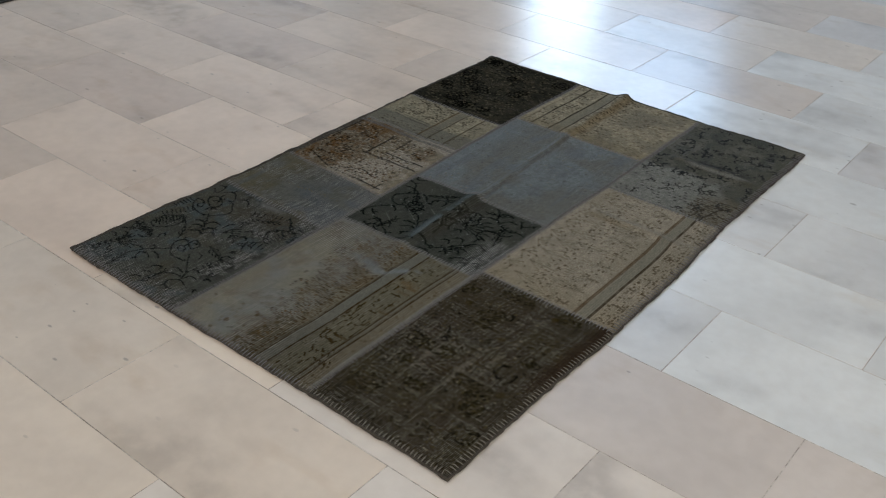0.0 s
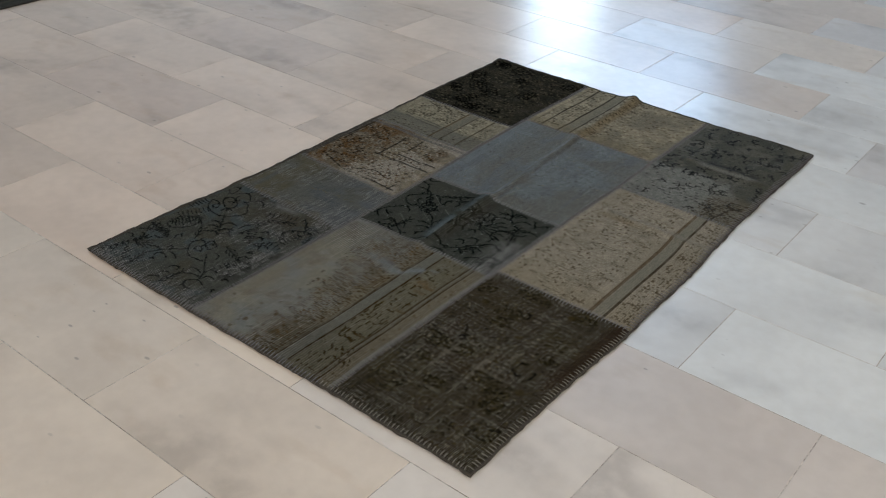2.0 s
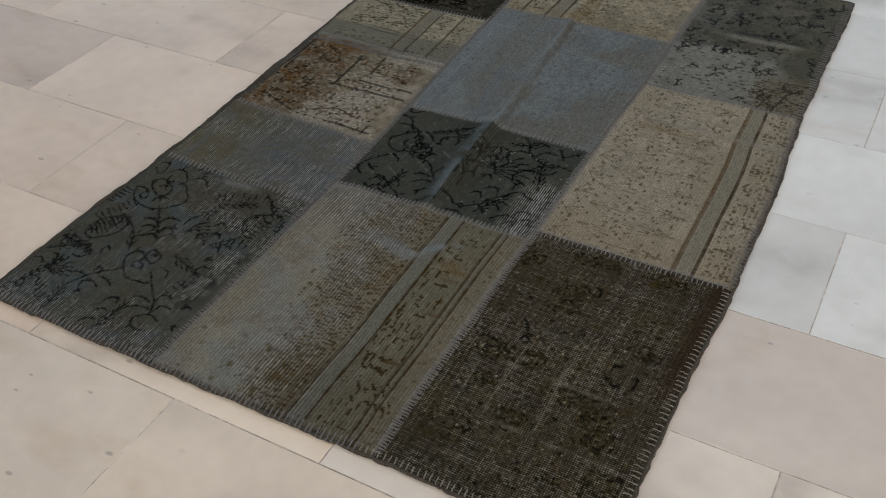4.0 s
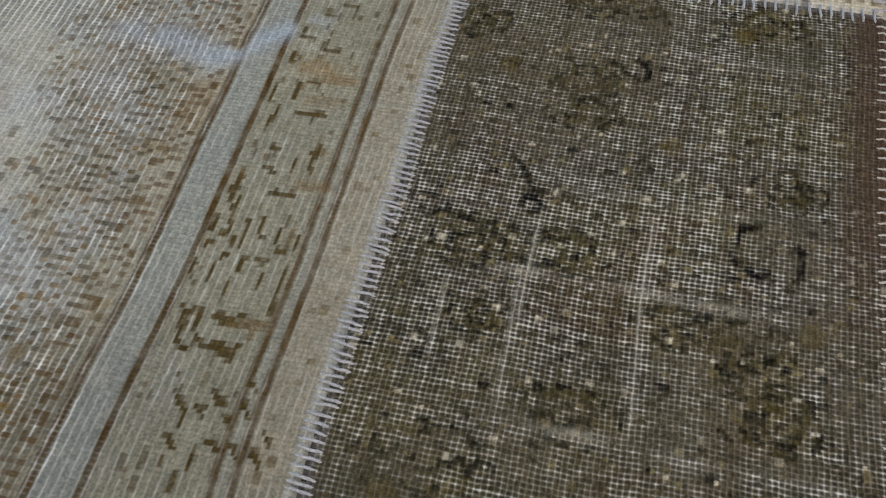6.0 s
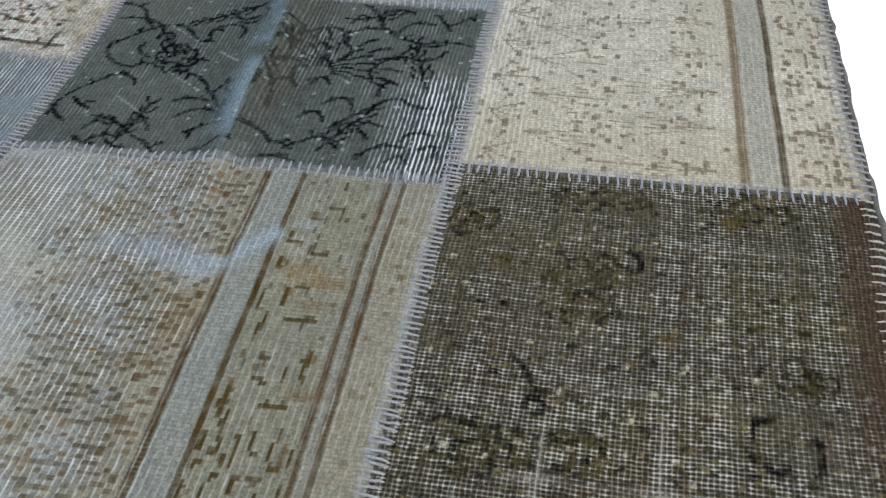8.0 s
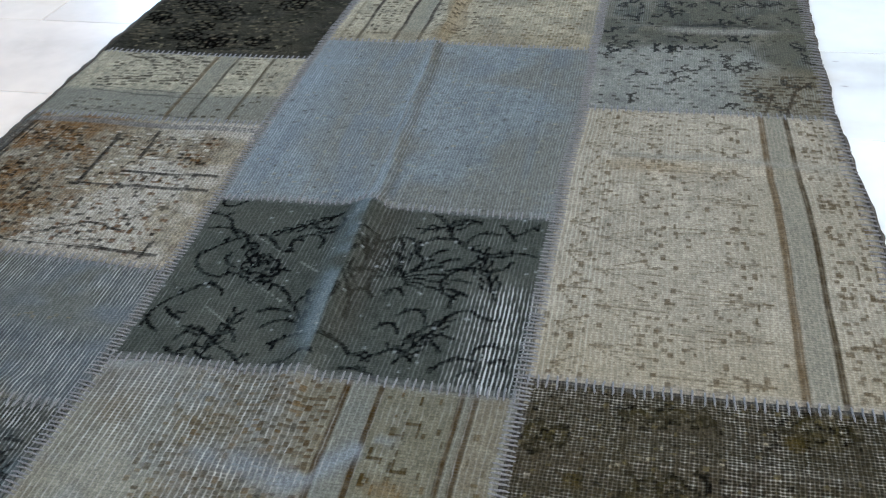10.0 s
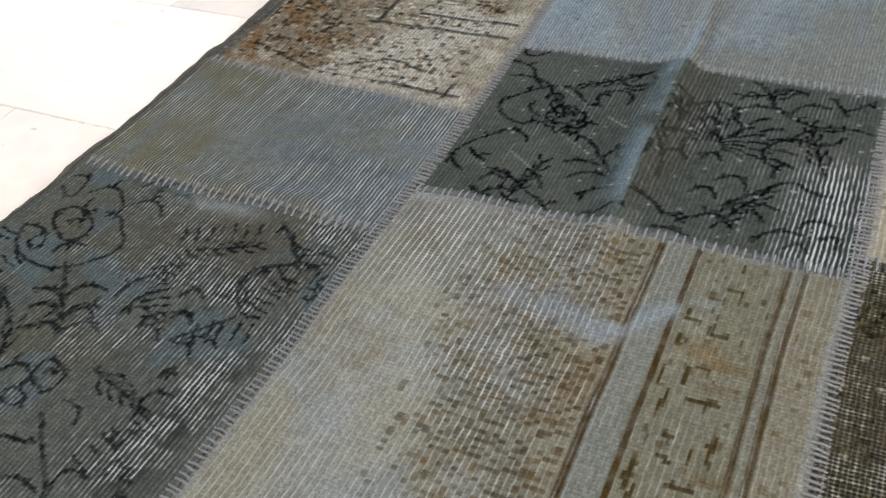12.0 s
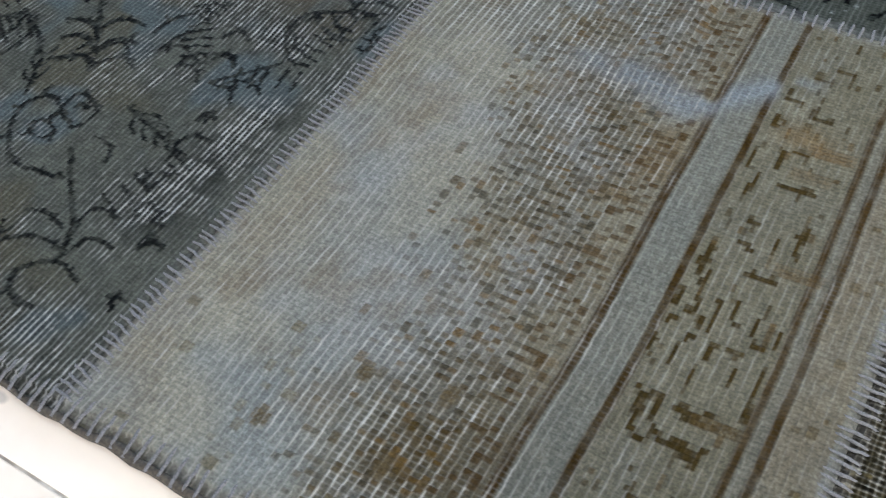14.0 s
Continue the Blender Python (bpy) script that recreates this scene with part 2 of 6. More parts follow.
def smooth_noise(X, Y, cell, seed=0, octaves=1):
    total, amp, norm = 0.0, 1.0, 0.0
    for o in range(octaves):
        tab = TABLE[(seed + o) % 8]
        u, v = X / cell + 13.7 * seed + 40, Y / cell + 7.3 * seed + 40
        iu, iv = np.floor(u).astype(int), np.floor(v).astype(int)
        fu, fv = u - iu, v - iv
        fu, fv = fu * fu * (3 - 2 * fu), fv * fv * (3 - 2 * fv)
        g = lambda a, b: tab[(iv + b) % 97, (iu + a) % 97]
        total = total + amp * ((g(0, 0) * (1 - fu) + g(1, 0) * fu) * (1 - fv) + (g(0, 1) * (1 - fu) + g(1, 1) * fu) * fv)
        norm += amp
        amp *= 0.55
        cell *= 0.45
    return total / norm


def step(x, a, b):
    s = np.clip((x - a) / (b - a), 0, 1)
    return s * s * (3 - 2 * s)


class Cloth:
    """The knots of one patch: a colour and a wear for each, painted by motifs in metres from the patch's corner."""

    def __init__(self, x0, x1, y0, y1, base, seed, cell=0.002, knot=None, rough=1.0):
        self.box = (x0, x1, y0, y1)
        nx, ny = int(round((x1 - x0) / cell)) + 1, int(round((y1 - y0) / cell)) + 1
        self.x, self.y = np.linspace(x0, x1, nx), np.linspace(y0, y1, ny)
        self.X, self.Y = np.meshgrid(self.x, self.y)
        self.seed, self.w, self.h = seed, x1 - x0, y1 - y0
        self.rng = np.random.RandomState(seed)
        self.knot = knot or (max(0.0028, 1.4 * cell),) * 2
        mott = smooth_noise(self.X, self.Y, 0.09, seed, 3)[..., None]
        streak = smooth_noise(self.X * 6, self.Y, 0.05, seed + 1, 2)[..., None]
        knot = self.rng.rand(ny, nx)[..., None]
        tuft = smooth_noise(self.X, self.Y, 0.0075, seed + 2, 2)[..., None]
        clump = smooth_noise(self.X, self.Y, 0.022, seed + 4, 2)[..., None]
        uneven = 0.5 * mott + 0.2 * streak + 0.3 * knot + 0.75 * tuft ** 1.3 + 0.45 * clump
        self.dye = np.array(base)[None, None, :] * (1 + rough * (uneven - 1))
        self.wear = np.zeros((ny, nx))
        self.pile = np.zeros((ny, nx))
        self.sprouting = False

    def tint(self, mask, colour, amount=1.0):
        m = np.clip(mask * amount, 0, 1)[..., None]
        self.dye = self.dye * (1 - m) + np.array(colour) * m

    def window(self, cx, cy, r):
        """The knots within r of a place, as slices, with their places from the patch's corner."""
        ox, oy = self.box[0], self.box[2]
        a, b = np.searchsorted(self.x - ox, (cx - r, cx + r))
        c, d = np.searchsorted(self.y - oy, (cy - r, cy + r))
        s = (slice(c, d), slice(a, b))
        k, l = self.knot
        return s, (np.floor(self.X[s] / k) + 0.5) * k - ox, (np.floor(self.Y[s] / l) + 0.5) * l - oy

    def put(self, s, mask, colour, rough=0.25):
        if mask.size == 0:
            return
        m = np.clip(mask * (1 - rough * self.rng.rand(*mask.shape)), 0, 1)[..., None]
        self.dye[s] = self.dye[s] * (1 - m) + np.array(colour) * m
        self.pile[s] = np.maximum(self.pile[s], m[..., 0])

    def stroke(self, pts, width, colour, strength=0.92):
        """A line of knots along a row of places."""
        pts = [np.array(p, float) for p in pts]
        for p, q in zip(pts, pts[1:]):
            c, r = (p + q) / 2, np.linalg.norm(q - p) / 2 + width * 2 + 0.002
            s, X, Y = self.window(c[0], c[1], r)
            if X.size == 0:
                continue
            d = q - p
            k = np.clip(((X - p[0]) * d[0] + (Y - p[1]) * d[1]) / max(d @ d, 1e-12), 0, 1)
            dist = np.hypot(X - p[0] - k * d[0], Y - p[1] - k * d[1])
            self.put(s, strength * (1 - step(dist, max(width * 0.45, 0.0010), max(width * 0.62, 0.0016))), colour, 0.30)

    def arc(self, cx, cy, r, start, sweep, width, colour, shrink=0.0, squash=1.0):
        n = max(4, int(abs(sweep) / 18))
        pts = []
        for i in range(n + 1):
            a, f = radians(start + sweep * i / n), i / n
            pts.append((cx + r * (1 - shrink * f) * math.cos(a), cy + squash * r * (1 - shrink * f) * math.sin(a)))
        self.stroke(pts, width, colour)

    def leaf(self, x, y, angle, length, bend, width, colour):
        """One curved leaf stroke, thicker at its tip."""
        pts = []
        for i in range(7):
            f = i / 6
            a = radians(angle + bend * f)
            pts.append((x, y))
            x, y = x + length / 6 * math.cos(a), y + length / 6 * math.sin(a)
        self.stroke(pts, width, colour)
        self.stroke(pts[-2:], width * 1.25, colour)

    def curl(self, x0, y0, x1, y1, bow, width, colour):
        """A bowed line of knots from one place to another, a little ragged."""
        dx, dy = x1 - x0, y1 - y0
        n = 6
        pts = []
        for i in range(n + 1):
            f = i / n
            k = 4 * bow * f * (1 - f)
            r = 0.0006 * (self.rng.rand() - 0.5)
            pts.append((x0 + dx * f - dy * k + r, y0 + dy * f + dx * k + r))
        self.stroke(pts, width * (0.9 + 0.35 * self.rng.rand()), colour, 0.97)
        for i in (self.rng.randint(1, n), self.rng.randint(1, n)):
            q = pts[i]
            self.stroke((q, (q[0] + 0.004 * (self.rng.rand() - 0.5), q[1] + 0.0035)), width * 1.1, colour, 0.9)
        if self.sprouting:
            # tendrils that leave the stem to either side
            self.sprouting = False
            for k in range(self.rng.randint(0, 2)):
                q = pts[self.rng.randint(0, n + 1)]
                a = math.atan2(dy, dx) + (0.9 + 0.7 * self.rng.rand()) * (1 if self.rng.rand() < 0.5 else -1)
                l = 0.007 + 0.007 * self.rng.rand()
                self.curl(q[0], q[1], q[0] + l * math.cos(a), q[1] + l * math.sin(a), 0.3 * (self.rng.rand() - 0.5) + 0.15, width * 0.8, colour)
            self.sprouting = True

    def branch(self, x, y, angle, length, width, colour):
        """A bowed stem with pairs of hooked leaves."""
        n = max(3, int(length / 0.015))
        turn = 40 * (self.rng.rand() - 0.5)
        for i in range(n):
            a = radians(angle + turn * i / n)
            q = (x + length / n * math.cos(a), y + length / n * math.sin(a))
            self.curl(x, y, q[0], q[1], 0.0, width, colour)
            for side in (-1, 1):
                self.leaf(q[0], q[1], math.degrees(a) + 62 * side, (0.010 + 0.008 * self.rng.rand()) * (1.3 - 0.6 * i / n), -70 * side, width * 0.9, colour)
            x, y = q

    def break_up(self, colour, cell, amount):
        """Motifs worn through in places, so that their lines break."""
        m = step(smooth_noise(self.X, self.Y, cell, self.seed + 5, 2), 0.50, 0.68) * self.pile
        self.tint(m, colour, amount)
        self.pile = self.pile * (1 - amount * m)

    def rose(self, cx, cy, r, width, colour, petals=7, turn=0):
        """A scalloped blossom with an inner whorl."""
        def ring(rad, lobes, gap):
            pts = []
            n = 5 * lobes
            for i in range(n + 1):
                a = radians(turn + 360 * i / n)
                k = rad * (0.80 + 0.24 * abs(math.sin(lobes * (a - radians(turn)) / 2)) + 0.05 * (self.rng.rand() - 0.5))
                if self.rng.rand() < gap:
                    if len(pts) > 1:
                        self.stroke(pts, width, colour)
                    pts = []
                pts.append((cx + k * math.cos(a), cy + k * math.sin(a)))
            if len(pts) > 1:
                self.stroke(pts, width, colour)

        ring(r, petals, 0.05)
        ring(0.50 * r, 5, 0.06)
        for i in range(petals):
            a = radians(turn + 360 / petals * i)
            self.stroke(((cx + 0.56 * r * math.cos(a), cy + 0.56 * r * math.sin(a)), (cx + 0.78 * r * math.cos(a), cy + 0.78 * r * math.sin(a))), width, colour)
        s, X, Y = self.window(cx, cy, 0.2 * r + 0.003)
        if X.size:
            self.put(s, 1 - step(np.hypot(X - cx, Y - cy), 0.10 * r, 0.18 * r), colour)

    def fan(self, cx, cy, r, angle, width, colour, blades=9, spread=150):
        """A palmette: curved blades that spread from a foot."""
        for i in range(blades):
            a = angle + spread * (i / (blades - 1) - 0.5)
            for k, (f, l) in enumerate(((0.15, 0.26), (0.44, 0.28), (0.74, 0.28))):
                self.leaf(cx + f * r * math.cos(radians(a)), cy + f * r * math.sin(radians(a)), a, l * r,
                          40 if a > angle else -40, width * (0.9 + 0.2 * k), colour)

    def dashes(self, x0, x1, y0, y1, dx, dy, keep, size, colour, lean=0.0):
        """Rows of short knots, some missing, as in a worn figured ground."""
        ny, nx = int((y1 - y0) / dy), int((x1 - x0) / dx)
        for j in range(ny):
            for i in range(nx):
                if self.rng.rand() > keep:
                    continue
                x = x0 + (i + 0.5 * (j % 2) + 0.3 * self.rng.rand()) * dx
                y = y0 + (j + 0.3 * self.rng.rand()) * dy + lean * (x - x0)
                s, X, Y = self.window(x, y, max(size) + 0.003)
                if X.size:
                    m = (np.abs(X - x) < size[0] * 0.5 + 0.0006) * (np.abs(Y - y) < size[1] * 0.5 + 0.0006) * 1.0
                    self.put(s, m * (0.6 + 0.4 * self.rng.rand()), colour)

    def glyph(self, cx, cy, w, h, colour, cell=0.0052, fill=0.62):
        """An angular knotted figure: short upright and level bars on the knot grid."""
        ni, nj = max(2, int(w / cell)), max(2, int(h / cell))
        for i in range(0, ni, 2):
            j = 0
            while j < nj:
                run = self.rng.randint(1, 3)
                if self.rng.rand() < fill:
                    x, y0 = cx - w / 2 + i * cell, cy - h / 2 + j * cell
                    self.stroke(((x, y0), (x, y0 + (run - 0.4) * cell)), 0.0042, colour, 0.6 + 0.4 * self.rng.rand())
                    if self.rng.rand() < 0.28:
                        self.stroke(((x, y0), (x + 2 * cell * (1 if self.rng.rand() < 0.6 else 0.5), y0)), 0.0042, colour)
                j += run + 1

    def band(self, x0, x1, colour, amount=1.0, wobble=0.0018, across=False):
        """A stripe along the patch (or across it)."""
        A, B = (self.Y, self.X) if across else (self.X, self.Y)
        o = self.box[2] if across else self.box[0]
        c = A - o + wobble * (smooth_noise(B, A * 0.2, 0.05, self.seed + 3) - 0.5)
        m = step(c, x0 - 0.0012, x0 + 0.0012) * (1 - step(c, x1 - 0.0012, x1 + 0.0012))
        m = m * (0.72 + 0.45 * smooth_noise(self.X, self.Y, 0.012, self.seed + 4, 2))
        self.tint(m, colour, amount)

    def flecks(self, count, size, colour):
        for _ in range(count):
            x, y = self.rng.rand() * self.w, self.rng.rand() * self.h
            r = size * (0.5 + self.rng.rand())
            s, X, Y = self.window(x, y, r + 0.004)
            if X.size:
                self.put(s, 1 - step(np.hypot(X - x, Y - y), r * 0.4, r + 0.001), colour)


# ---------------------------------------------------------------- room
X0, X1, Y0, Y1, HIGH = -5.0, 5.5, -4.0, 7.0, 4.5


def wall_with_openings(name, axis, place, thick, a0, a1, openings):
    """A wall along one axis, built of piers, sills and lintels round its openings (a, b, sill, head)."""
    bm = bmesh.new()

    def piece(a, b, z0, z1):
        if b - a < 1e-4 or z1 - z0 < 1e-4:
            return
        lo, hi = sorted((place, place + thick))
        if axis == "x":
            box(bm, a, b, lo, hi, z0, z1)
        else:
            box(bm, lo, hi, a, b, z0, z1)

    at = a0
    for a, b, sill, head in openings:
        piece(at, a, 0, HIGH)
        piece(a, b, 0, sill)
        piece(a, b, head, HIGH)
        at = b
    piece(at, a1, 0, HIGH)
    ob = mesh_object(name, bm, PLASTER)
    return tagged(ob, "plain white plastered wall of the room", "wall", kind="structure")


def window_unit(name, axis, place, a, b, sill, head, bars):
    """A painted frame with upright bars in an opening, with panes of glass."""
    w = 0.05
    top = tagged(new(name), "unseen white framed glazed opening with an area lamp before it", "window", kind="structure")
    bm = bmesh.new()

    def rail(p, q, z0, z1):
        if axis == "x":
            box(bm, p, q, place + 0.08, place + 0.14, z0, z1)
        else:
            box(bm, place - 0.14, place - 0.08, p, q, z0, z1)

    rail(a, b, sill, sill + w)
    rail(a, b, head - w, head)
    for i in range(bars + 2):
        c = a + (b - a - w) * i / (bars + 1)
        rail(c, c + w, sill + w, head - w)
    mesh_object("window_frame", bm, FRAME, top)
    for i in range(bars + 1):
        p = a + (b - a - w) * i / (bars + 1) + w
        q = a + (b - a - w) * (i + 1) / (bars + 1)
        bm = bmesh.new()
        if axis == "x":
            box(bm, p, q, place + 0.105, place + 0.111, sill + w, head - w)
        else:
            box(bm, place - 0.111, place - 0.105, p, q, sill + w, head - w)
        pane = mesh_object("pane", bm, GLASS, top)
        pane.visible_shadow = False


def clear_glass():
    mat, t, b = material("window_glass")
    b.inputs["Base Color"].default_value = (1, 1, 1, 1)
    b.inputs["Roughness"].default_value = 0.0
    b.inputs["Transmission Weight"].default_value = 1.0
    b.inputs["IOR"].default_value = 1.45
    return mat


GLASS = clear_glass()
wall_with_openings("wall_north", "x", Y1, 0.2, X0 - 0.2, X1 + 0.2, [(-3.22, -2.40, 0.02, 4.20), (-2.34, -1.12, 1.60, 4.20)])
# the south and east openings are added for the two fill lamps
wall_with_openings("wall_south", "x", Y0, -0.2, X0 - 0.2, X1 + 0.2, [(0.7, 5.1, 0.95, 2.85)])
wall_with_openings("wall_west", "y", X0, -0.2, Y0, Y1, [])
wall_with_openings("wall_east", "y", X1, 0.2, Y0, Y1, [(-1.6, 1.8, 1.0, 2.8)])
window_unit("window_1", "x", Y1, -3.22, -2.40, 0.02, 4.20, 0)
window_unit("window_2", "x", Y1, -2.34, -1.12, 1.60, 4.20, 0)
# unseen windows added round the fill lamps
window_unit("added_window_south", "x", Y0 - 0.2, 0.7, 5.1, 0.95, 2.85, 4)
window_unit("added_window_east", "y", X1 + 0.2, -1.6, 1.8, 1.0, 2.8, 2)
bm = bmesh.new()
box(bm, X0 - 0.2, X1 + 0.2, Y0 - 0.2, Y1 + 0.2, HIGH, HIGH + 0.2)
tagged(mesh_object("ceiling", bm, PLASTER), "plain white plastered ceiling", "ceiling", kind="structure")
bm = bmesh.new()
box(bm, -60, 60, -60, 60, -0.32, -0.30)
tagged(mesh_object("ground", bm, GROUT), "grey paved ground outside the room", "ground", kind="structure")

# ---------------------------------------------------------------- the rug's shape
RUG_W, RUG_L, PILE = 1.20, 1.792, 0.0075


def fold_line(y):
    return 0.610 - 0.034 * step(y, 0.60, 1.75) + 0.006 * (smooth_noise(y, y * 0, 0.12, 3) - 0.5)


def rug_height(x, y):
    """Height of the cloth's face: flat pile with soft waves, a long fold down the middle and small creases."""
    z = PILE + 0.0030 * (smooth_noise(x, y, 0.22, 2, 2) - 0.45)
    z = z + 0.0012 * (smooth_noise(x, y, 0.05, 4, 2) - 0.5)
    cx = fold_line(y)
    amp = np.interp(y, (0.0, 0.42, 0.55, 0.69, 0.865, 0.915, 1.13, 1.36, 1.48, 1.68, 1.79),
                    (0.0, 0.0, 0.011, 0.017, 0.026, 0.010, 0.005, 0.008, 0.014, 0.019, 0.024))
    d = x - cx
    tight = 1 - 0.6 * step(y, 0.89, 0.93) * (1 - step(y, 1.30, 1.42))  # a sharp crease through the felted patch
    z = z + amp * 0.70 * np.where(d < 0, np.exp(-(d / (0.026 * tight)) ** 2), np.exp(-(d / (0.013 * tight)) ** 2))
    # cross creases
    for x0, x1, yc, a in ((0.84, 1.16, 1.040, 0.005), (0.86, 1.20, 1.490, 0.007), (0.02, 0.36, 0.505, 0.004),
                          (0.50, 0.72, 0.448, 0.002), (0.84, 1.16, 0.345, 0.0022), (0.86, 1.18, 0.505, 0.0025)):
        m = step(x, x0, x0 + 0.06) * (1 - step(x, x1 - 0.06, x1))
        yy = yc + 0.02 * (smooth_noise(x, x * 0, 0.1, 5) - 0.5)
        z = z + a * m * np.exp(-((y - yy) / 0.014) ** 2)
    # edges that do not lie quite flat
    z = z + 0.008 * np.exp(-((x - 1.2) / 0.05) ** 2) * np.clip(smooth_noise(y, y * 0, 0.17, 6) - 0.45, 0, 1) * step(y, 0.6, 0.8)
    z = z + 0.010 * np.exp(-((y - 1.81) / 0.05) ** 2) * np.clip(smooth_noise(x, x * 0, 0.14, 1) - 0.4, 0, 1)
    z = z + 0.006 * np.exp(-(x / 0.04) ** 2) * np.clip(smooth_noise(y, y * 0, 0.15, 0) - 0.5, 0, 1)
    for yc, a, w in ((0.74, 0.0045, 0.04), (0.49, 0.0035, 0.03), (1.36, 0.003, 0.05)):
        z = z + a * np.exp(-(x / 0.045) ** 2) * np.exp(-((y - yc) / w) ** 2)
    return z


def rug_place(x, y):
    """The cut edges and seams wander a little."""
    u = x + 0.008 * (smooth_noise(x * 0.4, y, 0.16, 5, 2) - 0.5) \
        + (0.006 * step(y, 0.15, 0.45) * (1 - step(y, 0.7, 1.1)) - 0.012 * step(y, 1.0, 1.5)) * (1 - step(x, 0.1, 0.3)) \
        - 0.022 * step(y, 0.55, 1.35) * np.exp(-((x - 0.40) / 0.2) ** 2) + 0.008 * step(y, 0.9, 1.2) * np.exp(-((x - 0.83) / 0.15) ** 2) \
        + (0.007 * step(y, 0.2, 0.5) - 0.016 * step(y, 0.85, 1.25)) * step(x, 0.95, 1.2)
    v = y + 0.010 * (smooth_noise(x, y * 0.4, 0.15, 6, 2) - 0.5) - 0.022 * (x / 0.4 - 0.4) * np.exp(-((y - 0.73) / 0.14) ** 2) * (1 - step(x, 0.40, 0.46))
    return u, v


# seams between the strips, and between the patches of each strip
S1, S2 = 0.398, 0.830
LEFT_CUTS = (0.0, 0.488, 0.728, 1.081, 1.318, RUG_L)
MID_CUTS = (0.0, 0.566, 0.884, 1.400, RUG_L)
RIGHT_CUTS = (0.0, 0.597, 1.190, RUG_L)

rug = tagged(new("rug"), "worn overdyed patchwork rug in grey, teal, beige and brown", "rug")


DYE_BATH = np.array((0.685, 0.675, 0.645))  # the wash that the whole rug went through


def finish(cloth, name, mat, label, seam=(0.40, 0.39, 0.40), seam_amount=0.30, cast=(1, 1, 1)):
    """Bind the patch's edges with thread, drape it and make its mesh."""
    x0, x1, y0, y1 = cloth.box
    X, Y = cloth.X, cloth.Y
    edge = np.minimum(np.minimum(X - x0, x1 - X), np.minimum(Y - y0, y1 - Y))
    near = 1 - step(edge + 0.005 * (smooth_noise(X, Y, 0.008, 3) - 0.5), 0.003, 0.0105)
    outer = np.minimum(np.minimum(X, RUG_W - X), np.minimum(Y, RUG_L - Y)) < 0.009
    near = near * np.where(outer, 0.25, 1.0)
    cloth.dye = cloth.dye * np.array(cast)
    cloth.tint(near, seam, seam_amount)
    cloth.tint(outer * 1.0, (0.11, 0.107, 0.10), 0.35)
    cloth.wear *= (1 - 0.5 * near) * (1 - 0.93 * cloth.pile)
    u, v = rug_place(X, Y)
    z = rug_height(X, Y) - 0.0014 * (1 - step(edge, 0.0, 0.006)) - 0.0022 * outer
    # worn places lie a little lower than the pile
    z = z - 0.0007 * np.clip(cloth.wear, 0, 1) + 0.0004 * cloth.pile
    P = np.dstack([u, v, z])
    me = grid_mesh(name, P, np.dstack([X, Y]), np.clip(cloth.dye * DYE_BATH, 0.003, 0.9), np.clip(cloth.wear, 0, 1.3), mat, 0.0012)
    ob = new(name, me)
    ob.parent = rug
    return tagged(ob, label)


# ---------------------------------------------------------------- patches, near row first
INK = (0.004, 0.005, 0.006)
NEAR_KNOT, FAR_KNOT = 0.0014, 0.0022
UMBER = (0.056, 0.038, 0.012)
KNOT = (0.056, 0.038, 0.012)

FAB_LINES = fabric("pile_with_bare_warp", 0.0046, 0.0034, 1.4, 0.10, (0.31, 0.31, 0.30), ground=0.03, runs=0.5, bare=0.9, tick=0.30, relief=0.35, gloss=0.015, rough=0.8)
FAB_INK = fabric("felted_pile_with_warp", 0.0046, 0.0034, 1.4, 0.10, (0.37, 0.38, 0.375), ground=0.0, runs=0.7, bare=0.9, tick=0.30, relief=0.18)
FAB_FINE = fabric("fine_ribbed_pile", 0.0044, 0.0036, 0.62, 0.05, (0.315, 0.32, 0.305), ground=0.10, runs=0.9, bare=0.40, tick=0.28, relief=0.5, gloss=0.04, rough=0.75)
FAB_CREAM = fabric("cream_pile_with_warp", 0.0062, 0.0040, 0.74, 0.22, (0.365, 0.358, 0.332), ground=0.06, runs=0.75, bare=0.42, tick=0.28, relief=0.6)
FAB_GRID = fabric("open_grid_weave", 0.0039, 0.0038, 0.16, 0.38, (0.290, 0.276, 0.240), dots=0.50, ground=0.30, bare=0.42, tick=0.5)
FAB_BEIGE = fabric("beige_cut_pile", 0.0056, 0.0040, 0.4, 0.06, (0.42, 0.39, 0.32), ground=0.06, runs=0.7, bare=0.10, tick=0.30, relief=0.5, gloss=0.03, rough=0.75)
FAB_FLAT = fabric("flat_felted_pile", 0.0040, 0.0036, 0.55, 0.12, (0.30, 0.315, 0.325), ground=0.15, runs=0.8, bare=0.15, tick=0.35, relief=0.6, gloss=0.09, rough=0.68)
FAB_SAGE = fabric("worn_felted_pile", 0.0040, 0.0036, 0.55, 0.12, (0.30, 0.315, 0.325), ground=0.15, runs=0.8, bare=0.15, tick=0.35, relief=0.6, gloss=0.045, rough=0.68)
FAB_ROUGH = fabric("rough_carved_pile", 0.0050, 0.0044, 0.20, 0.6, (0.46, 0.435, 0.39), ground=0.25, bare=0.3)


